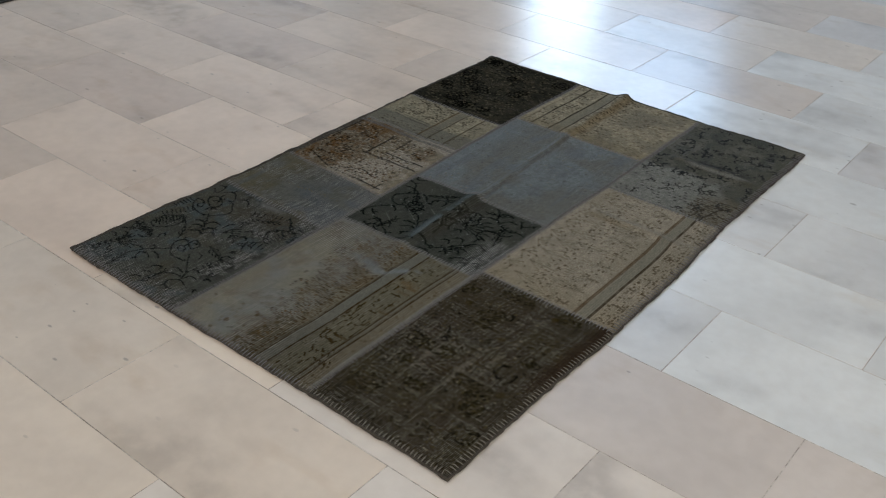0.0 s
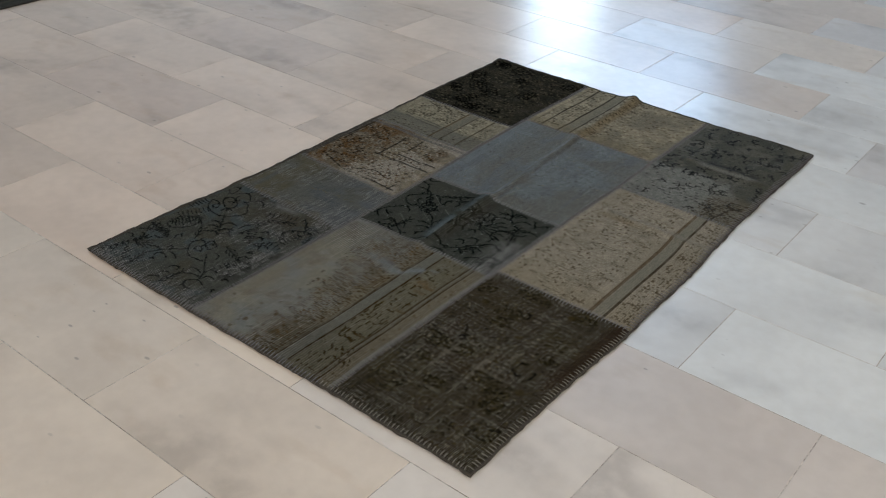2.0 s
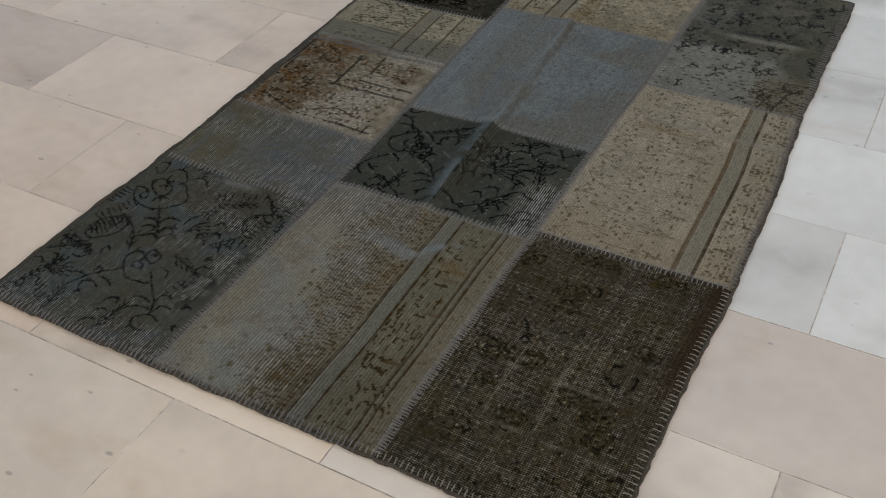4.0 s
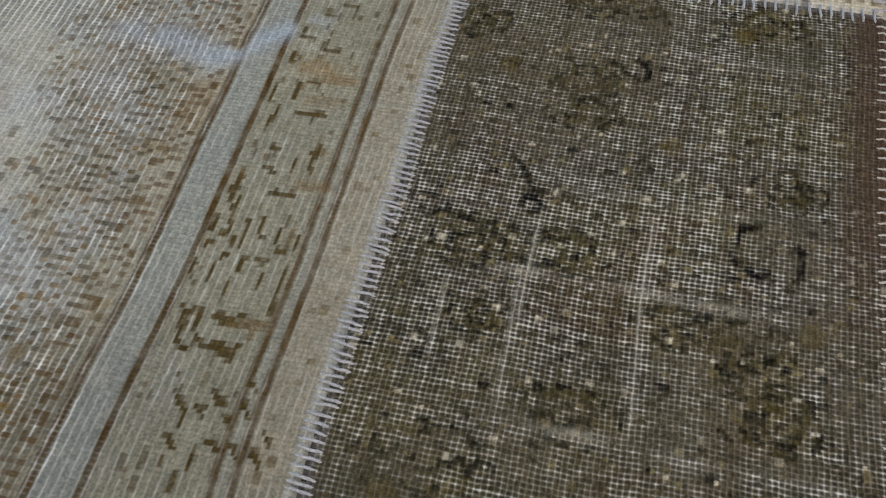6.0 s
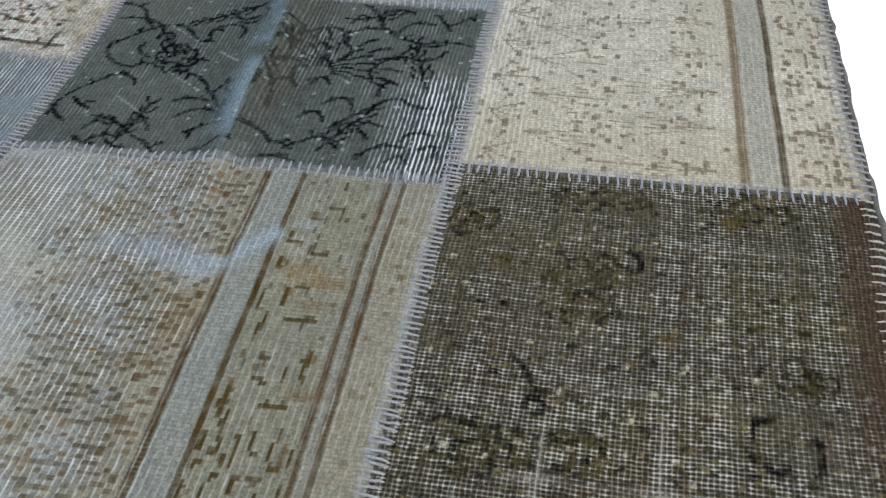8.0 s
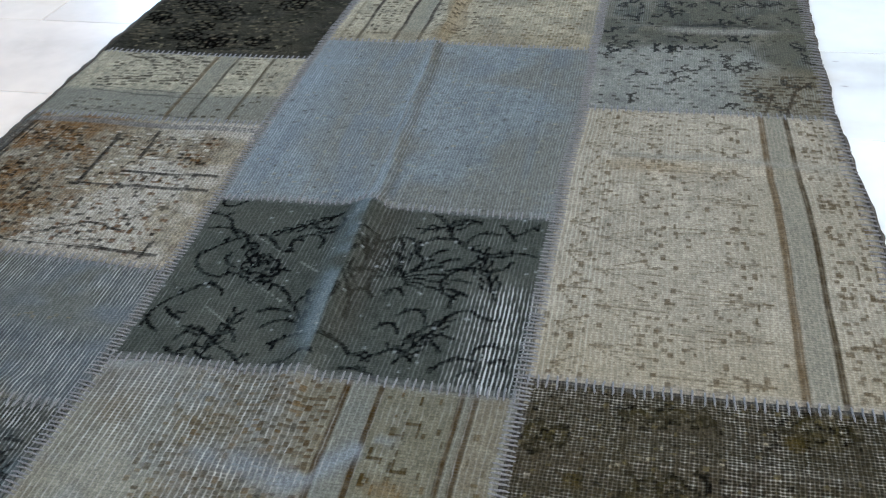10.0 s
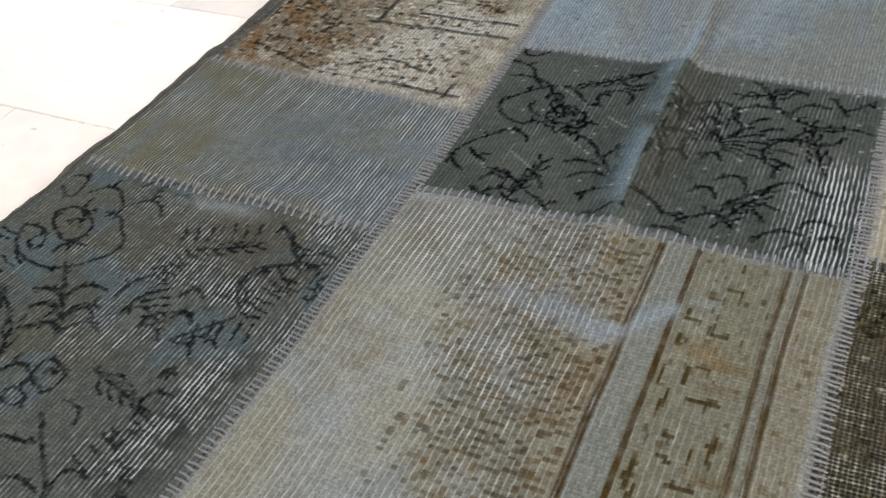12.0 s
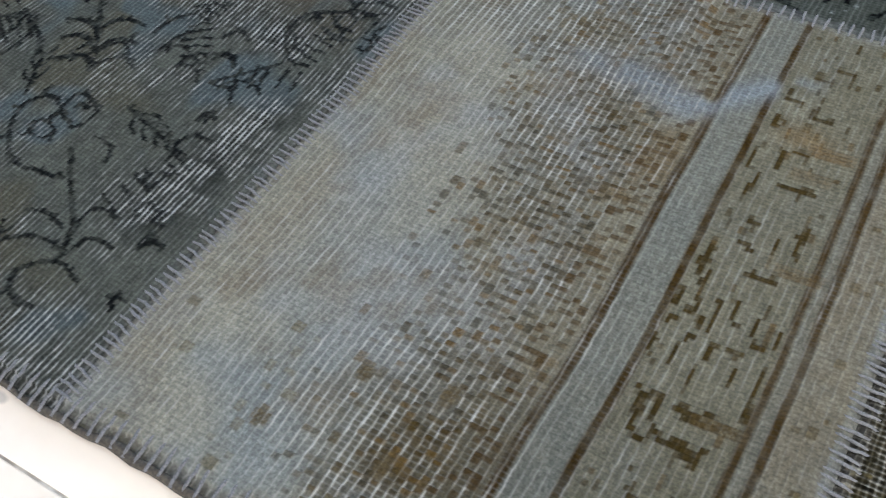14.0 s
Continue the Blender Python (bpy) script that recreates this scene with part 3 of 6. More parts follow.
def floral_patch():
    c = Cloth(0, S1, 0, LEFT_CUTS[1], (0.100, 0.107, 0.092), 1, NEAR_KNOT, (0.0020, 0.0020), 0.6)
    W = 0.0036
    c.sprouting = True
    c.tint(step(smooth_noise(c.X, c.Y, 0.07, 5, 2), 0.48, 0.75), (0.100, 0.095, 0.066), 0.75)
    c.tint(np.exp(-(((c.X - 0.27) / 0.09) ** 2 + ((c.Y - 0.42) / 0.05) ** 2)), (0.100, 0.080, 0.052), 0.7)
    c.tint(np.exp(-(((c.X - 0.07) / 0.08) ** 2 + ((c.Y - 0.42) / 0.07) ** 2)), (0.112, 0.104, 0.078), 0.6)
    c.tint(step(smooth_noise(c.X, c.Y, 0.05, 7, 2), 0.54, 0.70), (0.10, 0.13, 0.145), 0.8)
    # scrolls, leaf sprays, a heart-shaped curl round a blossom, a vine towards the seam
    for q in ((0.243, 0.178, 0.297, 0.124, -0.01), (0.297, 0.124, 0.313, 0.094, 0.03), (0.295, 0.114, 0.258, 0.117, -0.11),
              (0.305, 0.116, 0.326, 0.140, 0.50), (0.308, 0.098, 0.264, 0.089, -0.14), (0.317, 0.096, 0.342, 0.116, 0.38),
              (0.340, 0.081, 0.293, 0.069, -0.26), (0.293, 0.069, 0.329, 0.050, -0.22), (0.369, 0.084, 0.384, 0.085, 0.10),
              (0.117, 0.339, 0.179, 0.270, -0.02), (0.164, 0.285, 0.117, 0.297, -0.19), (0.157, 0.296, 0.176, 0.319, 0.40),
              (0.174, 0.272, 0.132, 0.276, -0.20), (0.174, 0.278, 0.199, 0.297, 0.35), (0.187, 0.261, 0.148, 0.249, -0.22),
              (0.188, 0.263, 0.220, 0.272, 0.33), (0.125, 0.091, 0.159, 0.140, 0.04), (0.159, 0.140, 0.185, 0.165, -0.08)):
        c.curl(*q, W, INK)
    for q in ((0.185, 0.165, 0.233, 0.148, -0.18), (0.233, 0.148, 0.260, 0.153, -0.04), (0.185, 0.165, 0.170, 0.200, 0.15),
              (0.170, 0.200, 0.195, 0.210, 0.30), (0.221, 0.176, 0.195, 0.189, -0.23), (0.195, 0.189, 0.203, 0.174, -0.37),
              (0.135, 0.143, 0.156, 0.131, 0.31), (0.108, 0.116, 0.137, 0.116, 0.10), (0.163, 0.124, 0.198, 0.116, 0.10),
              (0.142, 0.102, 0.179, 0.100, 0.22), (0.161, 0.077, 0.143, 0.101, 0.19), (0.251, 0.197, 0.278, 0.180, 0.22),
              (0.199, 0.216, 0.217, 0.225, 0.44), (0.217, 0.225, 0.232, 0.209, 0.30), (0.232, 0.209, 0.215, 0.200, 0.44),
              (0.215, 0.200, 0.199, 0.216, 0.24), (0.211, 0.213, 0.221, 0.215, 0.43), (0.031, 0.370, 0.087, 0.325, -0.18)):
        c.curl(*q, W, INK)
    for q in ((0.087, 0.325, 0.140, 0.350, -0.15), (0.140, 0.350, 0.135, 0.401, -0.35), (0.135, 0.401, 0.100, 0.420, -0.18),
              (0.031, 0.370, 0.075, 0.348, 0.23), (0.075, 0.348, 0.060, 0.346, 0.43), (0.057, 0.440, 0.098, 0.445, 0.36),
              (0.098, 0.445, 0.114, 0.413, 0.14), (0.020, 0.438, 0.041, 0.450, -0.90), (0.041, 0.450, 0.020, 0.458, -0.38),
              (0.046, 0.399, 0.080, 0.406, 0.34), (0.080, 0.406, 0.105, 0.381, 0.23), (0.105, 0.381, 0.073, 0.373, 0.34),
              (0.073, 0.373, 0.046, 0.399, 0.10), (0.069, 0.391, 0.090, 0.387, 0.41), (0.091, 0.346, 0.116, 0.368, 0.28),
              (0.068, 0.433, 0.085, 0.410, -0.27), (0.122, 0.334, 0.167, 0.282, 0.01), (0.150, 0.299, 0.123, 0.293, -0.29)):
        c.curl(*q, W, INK)
    for q in ((0.155, 0.301, 0.188, 0.319, 0.30), (0.157, 0.285, 0.134, 0.273, -0.21), (0.177, 0.276, 0.203, 0.284, 0.51),
              (0.188, 0.252, 0.153, 0.249, -0.38), (0.110, 0.431, 0.162, 0.435, 0.38), (0.134, 0.453, 0.142, 0.484, 0.26),
              (0.154, 0.469, 0.183, 0.450, 0.32), (0.108, 0.470, 0.134, 0.469, 0.55), (0.092, 0.277, 0.130, 0.247, 0.11),
              (0.291, 0.286, 0.330, 0.331, 0.01), (0.330, 0.331, 0.309, 0.373, -0.19), (0.309, 0.373, 0.341, 0.410, 0.20),
              (0.341, 0.410, 0.330, 0.441, -0.34), (0.345, 0.425, 0.385, 0.433, 0.18), (0.220, 0.296, 0.249, 0.309, 0.26),
              (0.265, 0.311, 0.296, 0.309, 0.32), (0.253, 0.293, 0.280, 0.282, 0.23), (0.297, 0.286, 0.322, 0.273, 0.26)):
        c.curl(*q, W, INK)
    for q in ((0.305, 0.294, 0.337, 0.294, 0.22), (0.298, 0.466, 0.333, 0.436, 0.00), (0.343, 0.412, 0.356, 0.391, 0.35),
              (0.356, 0.391, 0.343, 0.405, 0.32), (0.356, 0.417, 0.374, 0.396, 0.32), (0.385, 0.411, 0.395, 0.390, -0.40),
              (0.338, 0.385, 0.370, 0.383, -0.17), (0.376, 0.389, 0.386, 0.372, 0.36), (0.319, 0.185, 0.330, 0.179, 0.78),
              (0.330, 0.179, 0.318, 0.180, 0.53), (0.339, 0.147, 0.345, 0.161, 0.69), (0.345, 0.161, 0.350, 0.148, 0.41),
              (0.317, 0.214, 0.335, 0.234, 0.37), (0.320, 0.202, 0.331, 0.210, 0.55), (0.312, 0.248, 0.324, 0.254, 0.52),
              (0.360, 0.125, 0.375, 0.133, 0.28), (0.042, 0.213, 0.067, 0.276, 0.17), (0.067, 0.276, 0.098, 0.275, 0.36)):
        c.curl(*q, W, INK)
    for q in ((0.098, 0.275, 0.081, 0.212, 0.23), (0.081, 0.212, 0.042, 0.213, 0.32), (0.037, 0.229, 0.059, 0.212, 0.09),
              (0.041, 0.236, 0.064, 0.219, 0.10), (0.046, 0.243, 0.068, 0.226, 0.09), (0.051, 0.250, 0.073, 0.233, 0.09),
              (0.054, 0.257, 0.078, 0.240, 0.12), (0.059, 0.265, 0.082, 0.248, 0.09), (0.064, 0.272, 0.087, 0.256, 0.09),
              (0.068, 0.279, 0.091, 0.263, 0.09), (0.072, 0.288, 0.095, 0.270, 0.10), (0.017, 0.183, 0.038, 0.166, 0.13),
              (0.026, 0.182, 0.047, 0.165, 0.16), (0.036, 0.182, 0.057, 0.166, 0.11), (0.045, 0.181, 0.066, 0.165, 0.13),
              (0.053, 0.180, 0.075, 0.165, 0.15), (0.062, 0.181, 0.083, 0.164, 0.15), (0.071, 0.180, 0.091, 0.164, 0.11)):
        c.curl(*q, W, INK)
    for q in ((0.080, 0.179, 0.100, 0.163, 0.14), (0.016, 0.180, 0.055, 0.186, 0.24), (0.055, 0.186, 0.097, 0.166, 0.21),
              (0.110, 0.185, 0.127, 0.189, 0.52), (0.097, 0.166, 0.070, 0.149, 0.29), (0.201, 0.317, 0.214, 0.350, 0.10),
              (0.225, 0.298, 0.239, 0.334, 0.20), (0.235, 0.350, 0.245, 0.377, 0.28), (0.252, 0.289, 0.267, 0.301, 0.51),
              (0.264, 0.337, 0.286, 0.342, 0.44), (0.274, 0.309, 0.295, 0.314, 0.39), (0.330, 0.344, 0.319, 0.388, 0.28),
              (0.319, 0.388, 0.346, 0.393, 0.52), (0.346, 0.393, 0.347, 0.373, 0.52), (0.345, 0.415, 0.376, 0.407, 0.24),
              (0.320, 0.453, 0.346, 0.420, -0.07), (0.212, 0.023, 0.234, 0.038, 0.23), (0.216, 0.082, 0.241, 0.095, 0.28)):
        c.curl(*q, W, INK)
    for q in ((0.218, 0.051, 0.238, 0.065, 0.28),):
        c.curl(*q, W, INK)
    c.sprouting = False
    for q in ((0.030, 0.040, 70, 0.090), (0.130, 0.020, 100, 0.060), (0.245, 0.018, 75, 0.075), (0.012, 0.140, 35, 0.060), (0.250, 0.235, -20, 0.060), (0.160, 0.205, 120, 0.050), (0.240, 0.400, 20, 0.060)):
        c.branch(*q, 0.0031, INK)
    # scattered curls in the worn corner by the front edge
    for x, y, r in ((0.050, 0.060, 0.016), (0.095, 0.045, 0.014), (0.040, 0.125, 0.018), (0.020, 0.190, 0.015), (0.075, 0.180, 0.014), (0.030, 0.030, 0.012)):
        q = 360 * c.rng.rand()
        c.arc(x, y, r, q, 250, 0.0028, INK, 0.4)
        c.arc(x + 1.5 * r * math.cos(radians(q)), y + 1.5 * r * math.sin(radians(q)), 0.7 * r, q + 120, 230, 0.0028, INK, 0.4)
    c.fan(0.060, 0.090, 0.050, 60, 0.0024, INK, 7, 90)
    # feathered leaves of many short hooks
    for x, y, q, l, k in ((0.215, 0.370, -55, 0.080, 7), (0.290, 0.445, 200, 0.090, 7), (0.030, 0.250, 65, 0.085, 8), (0.060, 0.215, 55, 0.070, 7),
                          (0.225, 0.345, 75, 0.060, 6), (0.335, 0.215, 250, 0.075, 6), (0.300, 0.300, 20, 0.060, 5), (0.340, 0.330, 80, 0.070, 6), (0.015, 0.300, 80, 0.060, 6)):
        for i in range(k):
            f = l * (i + 0.3 + 0.4 * c.rng.rand()) / k
            px, py = x + f * math.cos(radians(q)), y + f * math.sin(radians(q))
            for side in (-1, 1):
                c.leaf(px, py, q + side * (50 + 20 * c.rng.rand()), 0.008 + 0.006 * c.rng.rand(), side * 50, 0.0028, INK)
    c.break_up((0.090, 0.095, 0.080), 0.006, 0.55)
    n = smooth_noise(c.X, c.Y, 0.07, 2, 3)
    spots = step(smooth_noise(c.X, c.Y, 0.045, 6, 3), 0.30, 0.70)
    fine = step(smooth_noise(c.X, c.Y, 0.022, 3, 2), 0.30, 0.62)
    wedge = np.exp(-((c.X - 0.362 + 0.10 * (0.28 - c.Y)) / 0.027) ** 2) * step(c.Y, 0.10, 0.16) * (1 - step(c.Y, 0.26, 0.33))
    seam_side = np.exp(-((c.X - 0.345) / 0.045) ** 2) * step(c.Y, 0.30, 0.36) * spots
    low = (1 - step(c.Y + 0.05 * n, 0.05, 0.125)) * (0.45 + 0.55 * fine)
    bloom = np.exp(-(((c.X - 0.255) / 0.055) ** 2 + ((c.Y - 0.275) / 0.030) ** 2)) * fine
    scar = np.exp(-((c.Y - 0.365 + 0.35 * (c.X - 0.24)) / 0.030) ** 2) * step(c.X, 0.17, 0.22) * spots
    c.wear = np.clip(0.09 + 0.34 * step(n, 0.40, 0.72) * spots + 0.62 * wedge * fine + 0.50 * seam_side + 0.42 * low + 0.45 * bloom + 0.5 * scar, 0, 1.0)
    c.wear = c.wear * (0.6 + 0.8 * smooth_noise(c.X * 3, c.Y, 0.03, 3, 2))
    c.tint(wedge * (1 - fine), (0.016, 0.017, 0.016), 0.8)
    c.tint(np.clip(c.wear, 0, 1), (0.034, 0.034, 0.032), 0.55)
    c.tint(np.exp(-((c.Y - 0.468) / 0.012) ** 2) * step(c.X, 0.14, 0.2) * (1 - step(c.X, 0.23, 0.3)), (0.30, 0.32, 0.33), 0.6)
    finish(c, "patch", FAB_LINES, "dark teal patch with black scrolling flowers and bare warp lines", (0.22, 0.22, 0.22))


def ribbed_patch():
    c = Cloth(0, S1, LEFT_CUTS[1], LEFT_CUTS[2], (0.158, 0.164, 0.146), 2, NEAR_KNOT, None, 0.6)
    n = smooth_noise(c.X, c.Y, 0.12, 3, 3)
    c.tint(step(n, 0.5, 0.72), (0.150, 0.138, 0.090), 0.8)
    c.tint(np.exp(-((c.Y - 0.60 + 0.25 * (c.X - 0.2)) / 0.035) ** 2) * step(c.X, 0.12, 0.25), (0.125, 0.150, 0.180), 0.7)
    c.dashes(0.12, 0.33, 0.105, 0.135, 0.006, 0.030, 0.8, (0.0035, 0.003), (0.20, 0.18, 0.12), 0.12)
    c.tint((1 - step(c.X, 0.06, 0.20)) * step(smooth_noise(c.X * 2.5, c.Y, 0.06, 6, 2), 0.35, 0.65), (0.165, 0.145, 0.082), 0.75)
    c.tint(step(c.X, 0.16, 0.30) * step(smooth_noise(c.X, c.Y, 0.06, 1, 2), 0.35, 0.65), (0.165, 0.190, 0.215), 0.8)
    bald = np.exp(-(((c.X - 0.13) / 0.06) ** 2 + ((c.Y - 0.57) / 0.03) ** 2))
    c.wear = (0.20 + 0.95 * step(smooth_noise(c.X * 1.5, c.Y, 0.06, 5, 3), 0.34, 0.66)) * (1 - 0.85 * bald)
    finish(c, "patch", FAB_FINE, "plain grey-green ribbed patch", (0.24, 0.235, 0.225))


def rust_patch():
    c = Cloth(0, S1, LEFT_CUTS[2], LEFT_CUTS[3], (0.345, 0.300, 0.225), 3, FAR_KNOT)
    pale = np.clip(step(smooth_noise(c.X, c.Y, 0.075, 6, 3), 0.46, 0.66) - 0.6 * (1 - step(c.X, 0.10, 0.22)), 0, 1)
    c.tint(1 - step(c.X, 0.10, 0.22), (0.215, 0.175, 0.122), 0.8)
    c.tint(pale, (0.58, 0.54, 0.47), 0.85)
    dark, line = (0.014, 0.010, 0.007), (0.010, 0.010, 0.010)
    red = step(smooth_noise(c.X, c.Y, 0.030, 1, 3), 0.44, 0.62) * (1 - step(c.X, 0.10, 0.24) * 0.85)
    c.tint(red, (0.215, 0.120, 0.042), 0.9)
    for x, y, w, h in ((0.075, 0.295, 0.085, 0.050), (0.120, 0.245, 0.070, 0.040), (0.095, 0.140, 0.085, 0.045), (0.060, 0.185, 0.055, 0.045),
                       (0.085, 0.065, 0.085, 0.040), (0.239, 0.052, 0.060, 0.030), (0.150, 0.100, 0.055, 0.040), (0.300, 0.085, 0.060, 0.040),
                       (0.330, 0.245, 0.050, 0.030), (0.270, 0.265, 0.045, 0.035), (0.215, 0.110, 0.055, 0.040), (0.290, 0.190, 0.070, 0.020)):
        c.glyph(x, y, w, h, dark, 0.0056, 0.60)
        c.glyph(x + 0.006, y - 0.004, w, h, (0.180, 0.095, 0.032), 0.0066, 0.5)
    c.dashes(0.03, 0.36, 0.02, 0.31, 0.0115, 0.0085, 0.34, (0.0066, 0.0040), dark)
    c.dashes(0.03, 0.36, 0.02, 0.31, 0.0135, 0.0105, 0.26, (0.0066, 0.0040), (0.150, 0.070, 0.024))
    c.dashes(0.02, 0.16, 0.02, 0.32, 0.0125, 0.0095, 0.18, (0.0070, 0.0034), (0.52, 0.47, 0.38))
    c.dashes(0.16, 0.36, 0.02, 0.32, 0.0125, 0.0095, 0.42, (0.0085, 0.0036), (0.68, 0.64, 0.57))
    c.stroke(((0.183, 0.165), (0.180, 0.30)), 0.0062, line)
    c.stroke(((0.245, 0.235), (0.240, 0.315)), 0.0056, line)
    c.stroke(((0.170, 0.160), (0.375, 0.168)), 0.0062, line)
    c.stroke(((0.235, 0.198), (0.378, 0.202)), 0.0056, line)
    c.stroke(((0.026, 0.325), (0.016, 0.10)), 0.0050, line)
    c.stroke(((0.034, 0.325), (0.026, 0.12)), 0.0026, line)
    c.stroke(((0.070, 0.048), (0.150, 0.022), (0.370, 0.024)), 0.0040, line)
    c.stroke(((0.180, 0.040), (0.250, 0.075), (0.300, 0.065)), 0.0040, dark)
    c.stroke(((0.355, 0.05), (0.350, 0.012)), 0.0040, line)
    c.band(0.0, 0.022, (0.10, 0.105, 0.105), 0.8)
    c.band(0.326, 0.34, (0.20, 0.20, 0.205), 0.8, across=True)
    c.wear = 0.25 + 0.75 * pale * smooth_noise(c.X, c.Y, 0.03, 4, 2)
    finish(c, "patch", FAB_ROUGH, "pale grey patch with rust-brown worn carpet figures", (0.34, 0.335, 0.34))


def cream_patch():
    c = Cloth(0, S1, LEFT_CUTS[3], LEFT_CUTS[4], (0.365, 0.340, 0.265), 4, FAR_KNOT)
    olive = (0.050, 0.037, 0.015)
    grey = 1 - step(c.Y - LEFT_CUTS[3], 0.075, 0.10)
    c.tint(grey, (0.185, 0.190, 0.170), 0.8)
    c.dashes(0.05, 0.22, 0.10, 0.24, 0.013, 0.0105, 0.62, (0.0085, 0.0046), (0.034, 0.025, 0.010), 0.12)
    c.dashes(0.05, 0.36, 0.012, 0.065, 0.015, 0.012, 0.5, (0.0075, 0.0036), olive)
    for i in range(5):
        c.leaf(0.055 + 0.03 * i, 0.225 - 0.012 * (i % 2), -35, 0.05, 30, 0.003, olive)
        c.leaf(0.060 + 0.03 * i, 0.120 + 0.01 * (i % 3), 25, 0.045, -30, 0.003, olive)
    c.band(0.222, 0.230, (0.110, 0.074, 0.030), 0.9)
    c.band(0.232, 0.262, (0.215, 0.210, 0.175), 0.8)
    c.band(0.264, 0.270, (0.060, 0.050, 0.030), 0.9)
    c.dashes(0.272, 0.325, 0.08, 0.24, 0.012, 0.0095, 0.6, (0.0070, 0.0038), olive)
    c.band(0.331, 0.337, (0.080, 0.060, 0.028), 0.9)
    c.dashes(0.342, 0.372, 0.02, 0.24, 0.014, 0.015, 0.5, (0.006, 0.005), olive)
    for k, y in enumerate((0.075, 0.090, 0.011)):
        c.stroke(((0.06, y + 0.01), (0.15, y), (0.26, y - 0.002)), 0.0030, (0.085, 0.085, 0.075))
    c.wear = 0.35 * smooth_noise(c.X, c.Y, 0.05, 2, 2)
    finish(c, "patch", FAB_BEIGE, "faded cream patch with olive border figures", (0.42, 0.41, 0.40), cast=(1.03, 1.0, 0.94))


def charcoal_patch():
    c = Cloth(0, S1, LEFT_CUTS[4], RUG_L, (0.046, 0.046, 0.042), 5, FAR_KNOT)
    black = (0.005, 0.005, 0.005)
    c.tint(step(smooth_noise(c.X, c.Y * 1.6, 0.07, 3, 3), 0.48, 0.66), (0.072, 0.071, 0.061), 0.85)
    c.tint(step(smooth_noise(c.X, c.Y * 5, 0.05, 6, 3), 0.52, 0.66), (0.090, 0.086, 0.070), 0.7)
    for i in range(20):
        x, y = c.rng.rand() * 0.34 + 0.02, c.rng.rand() * 0.42 + 0.02
        c.rose(x, y, 0.020 + 0.016 * c.rng.rand(), 0.0046, black, 6, 90 * c.rng.rand())
    c.dashes(0.02, 0.36, 0.02, 0.44, 0.017, 0.012, 0.38, (0.009, 0.0044), black)
    c.dashes(0.02, 0.36, 0.02, 0.44, 0.020, 0.012, 0.36, (0.010, 0.0040), (0.175, 0.162, 0.125))
    c.flecks(340, 0.0020, (0.26, 0.24, 0.185))
    c.wear = 0.25 * step(smooth_noise(c.X, c.Y, 0.05, 4, 2), 0.5, 0.75)
    finish(c, "patch", FAB_GRID, "charcoal patch with faint worn flowers and pale flecks", (0.16, 0.155, 0.155), cast=(1.06, 1.02, 0.92))


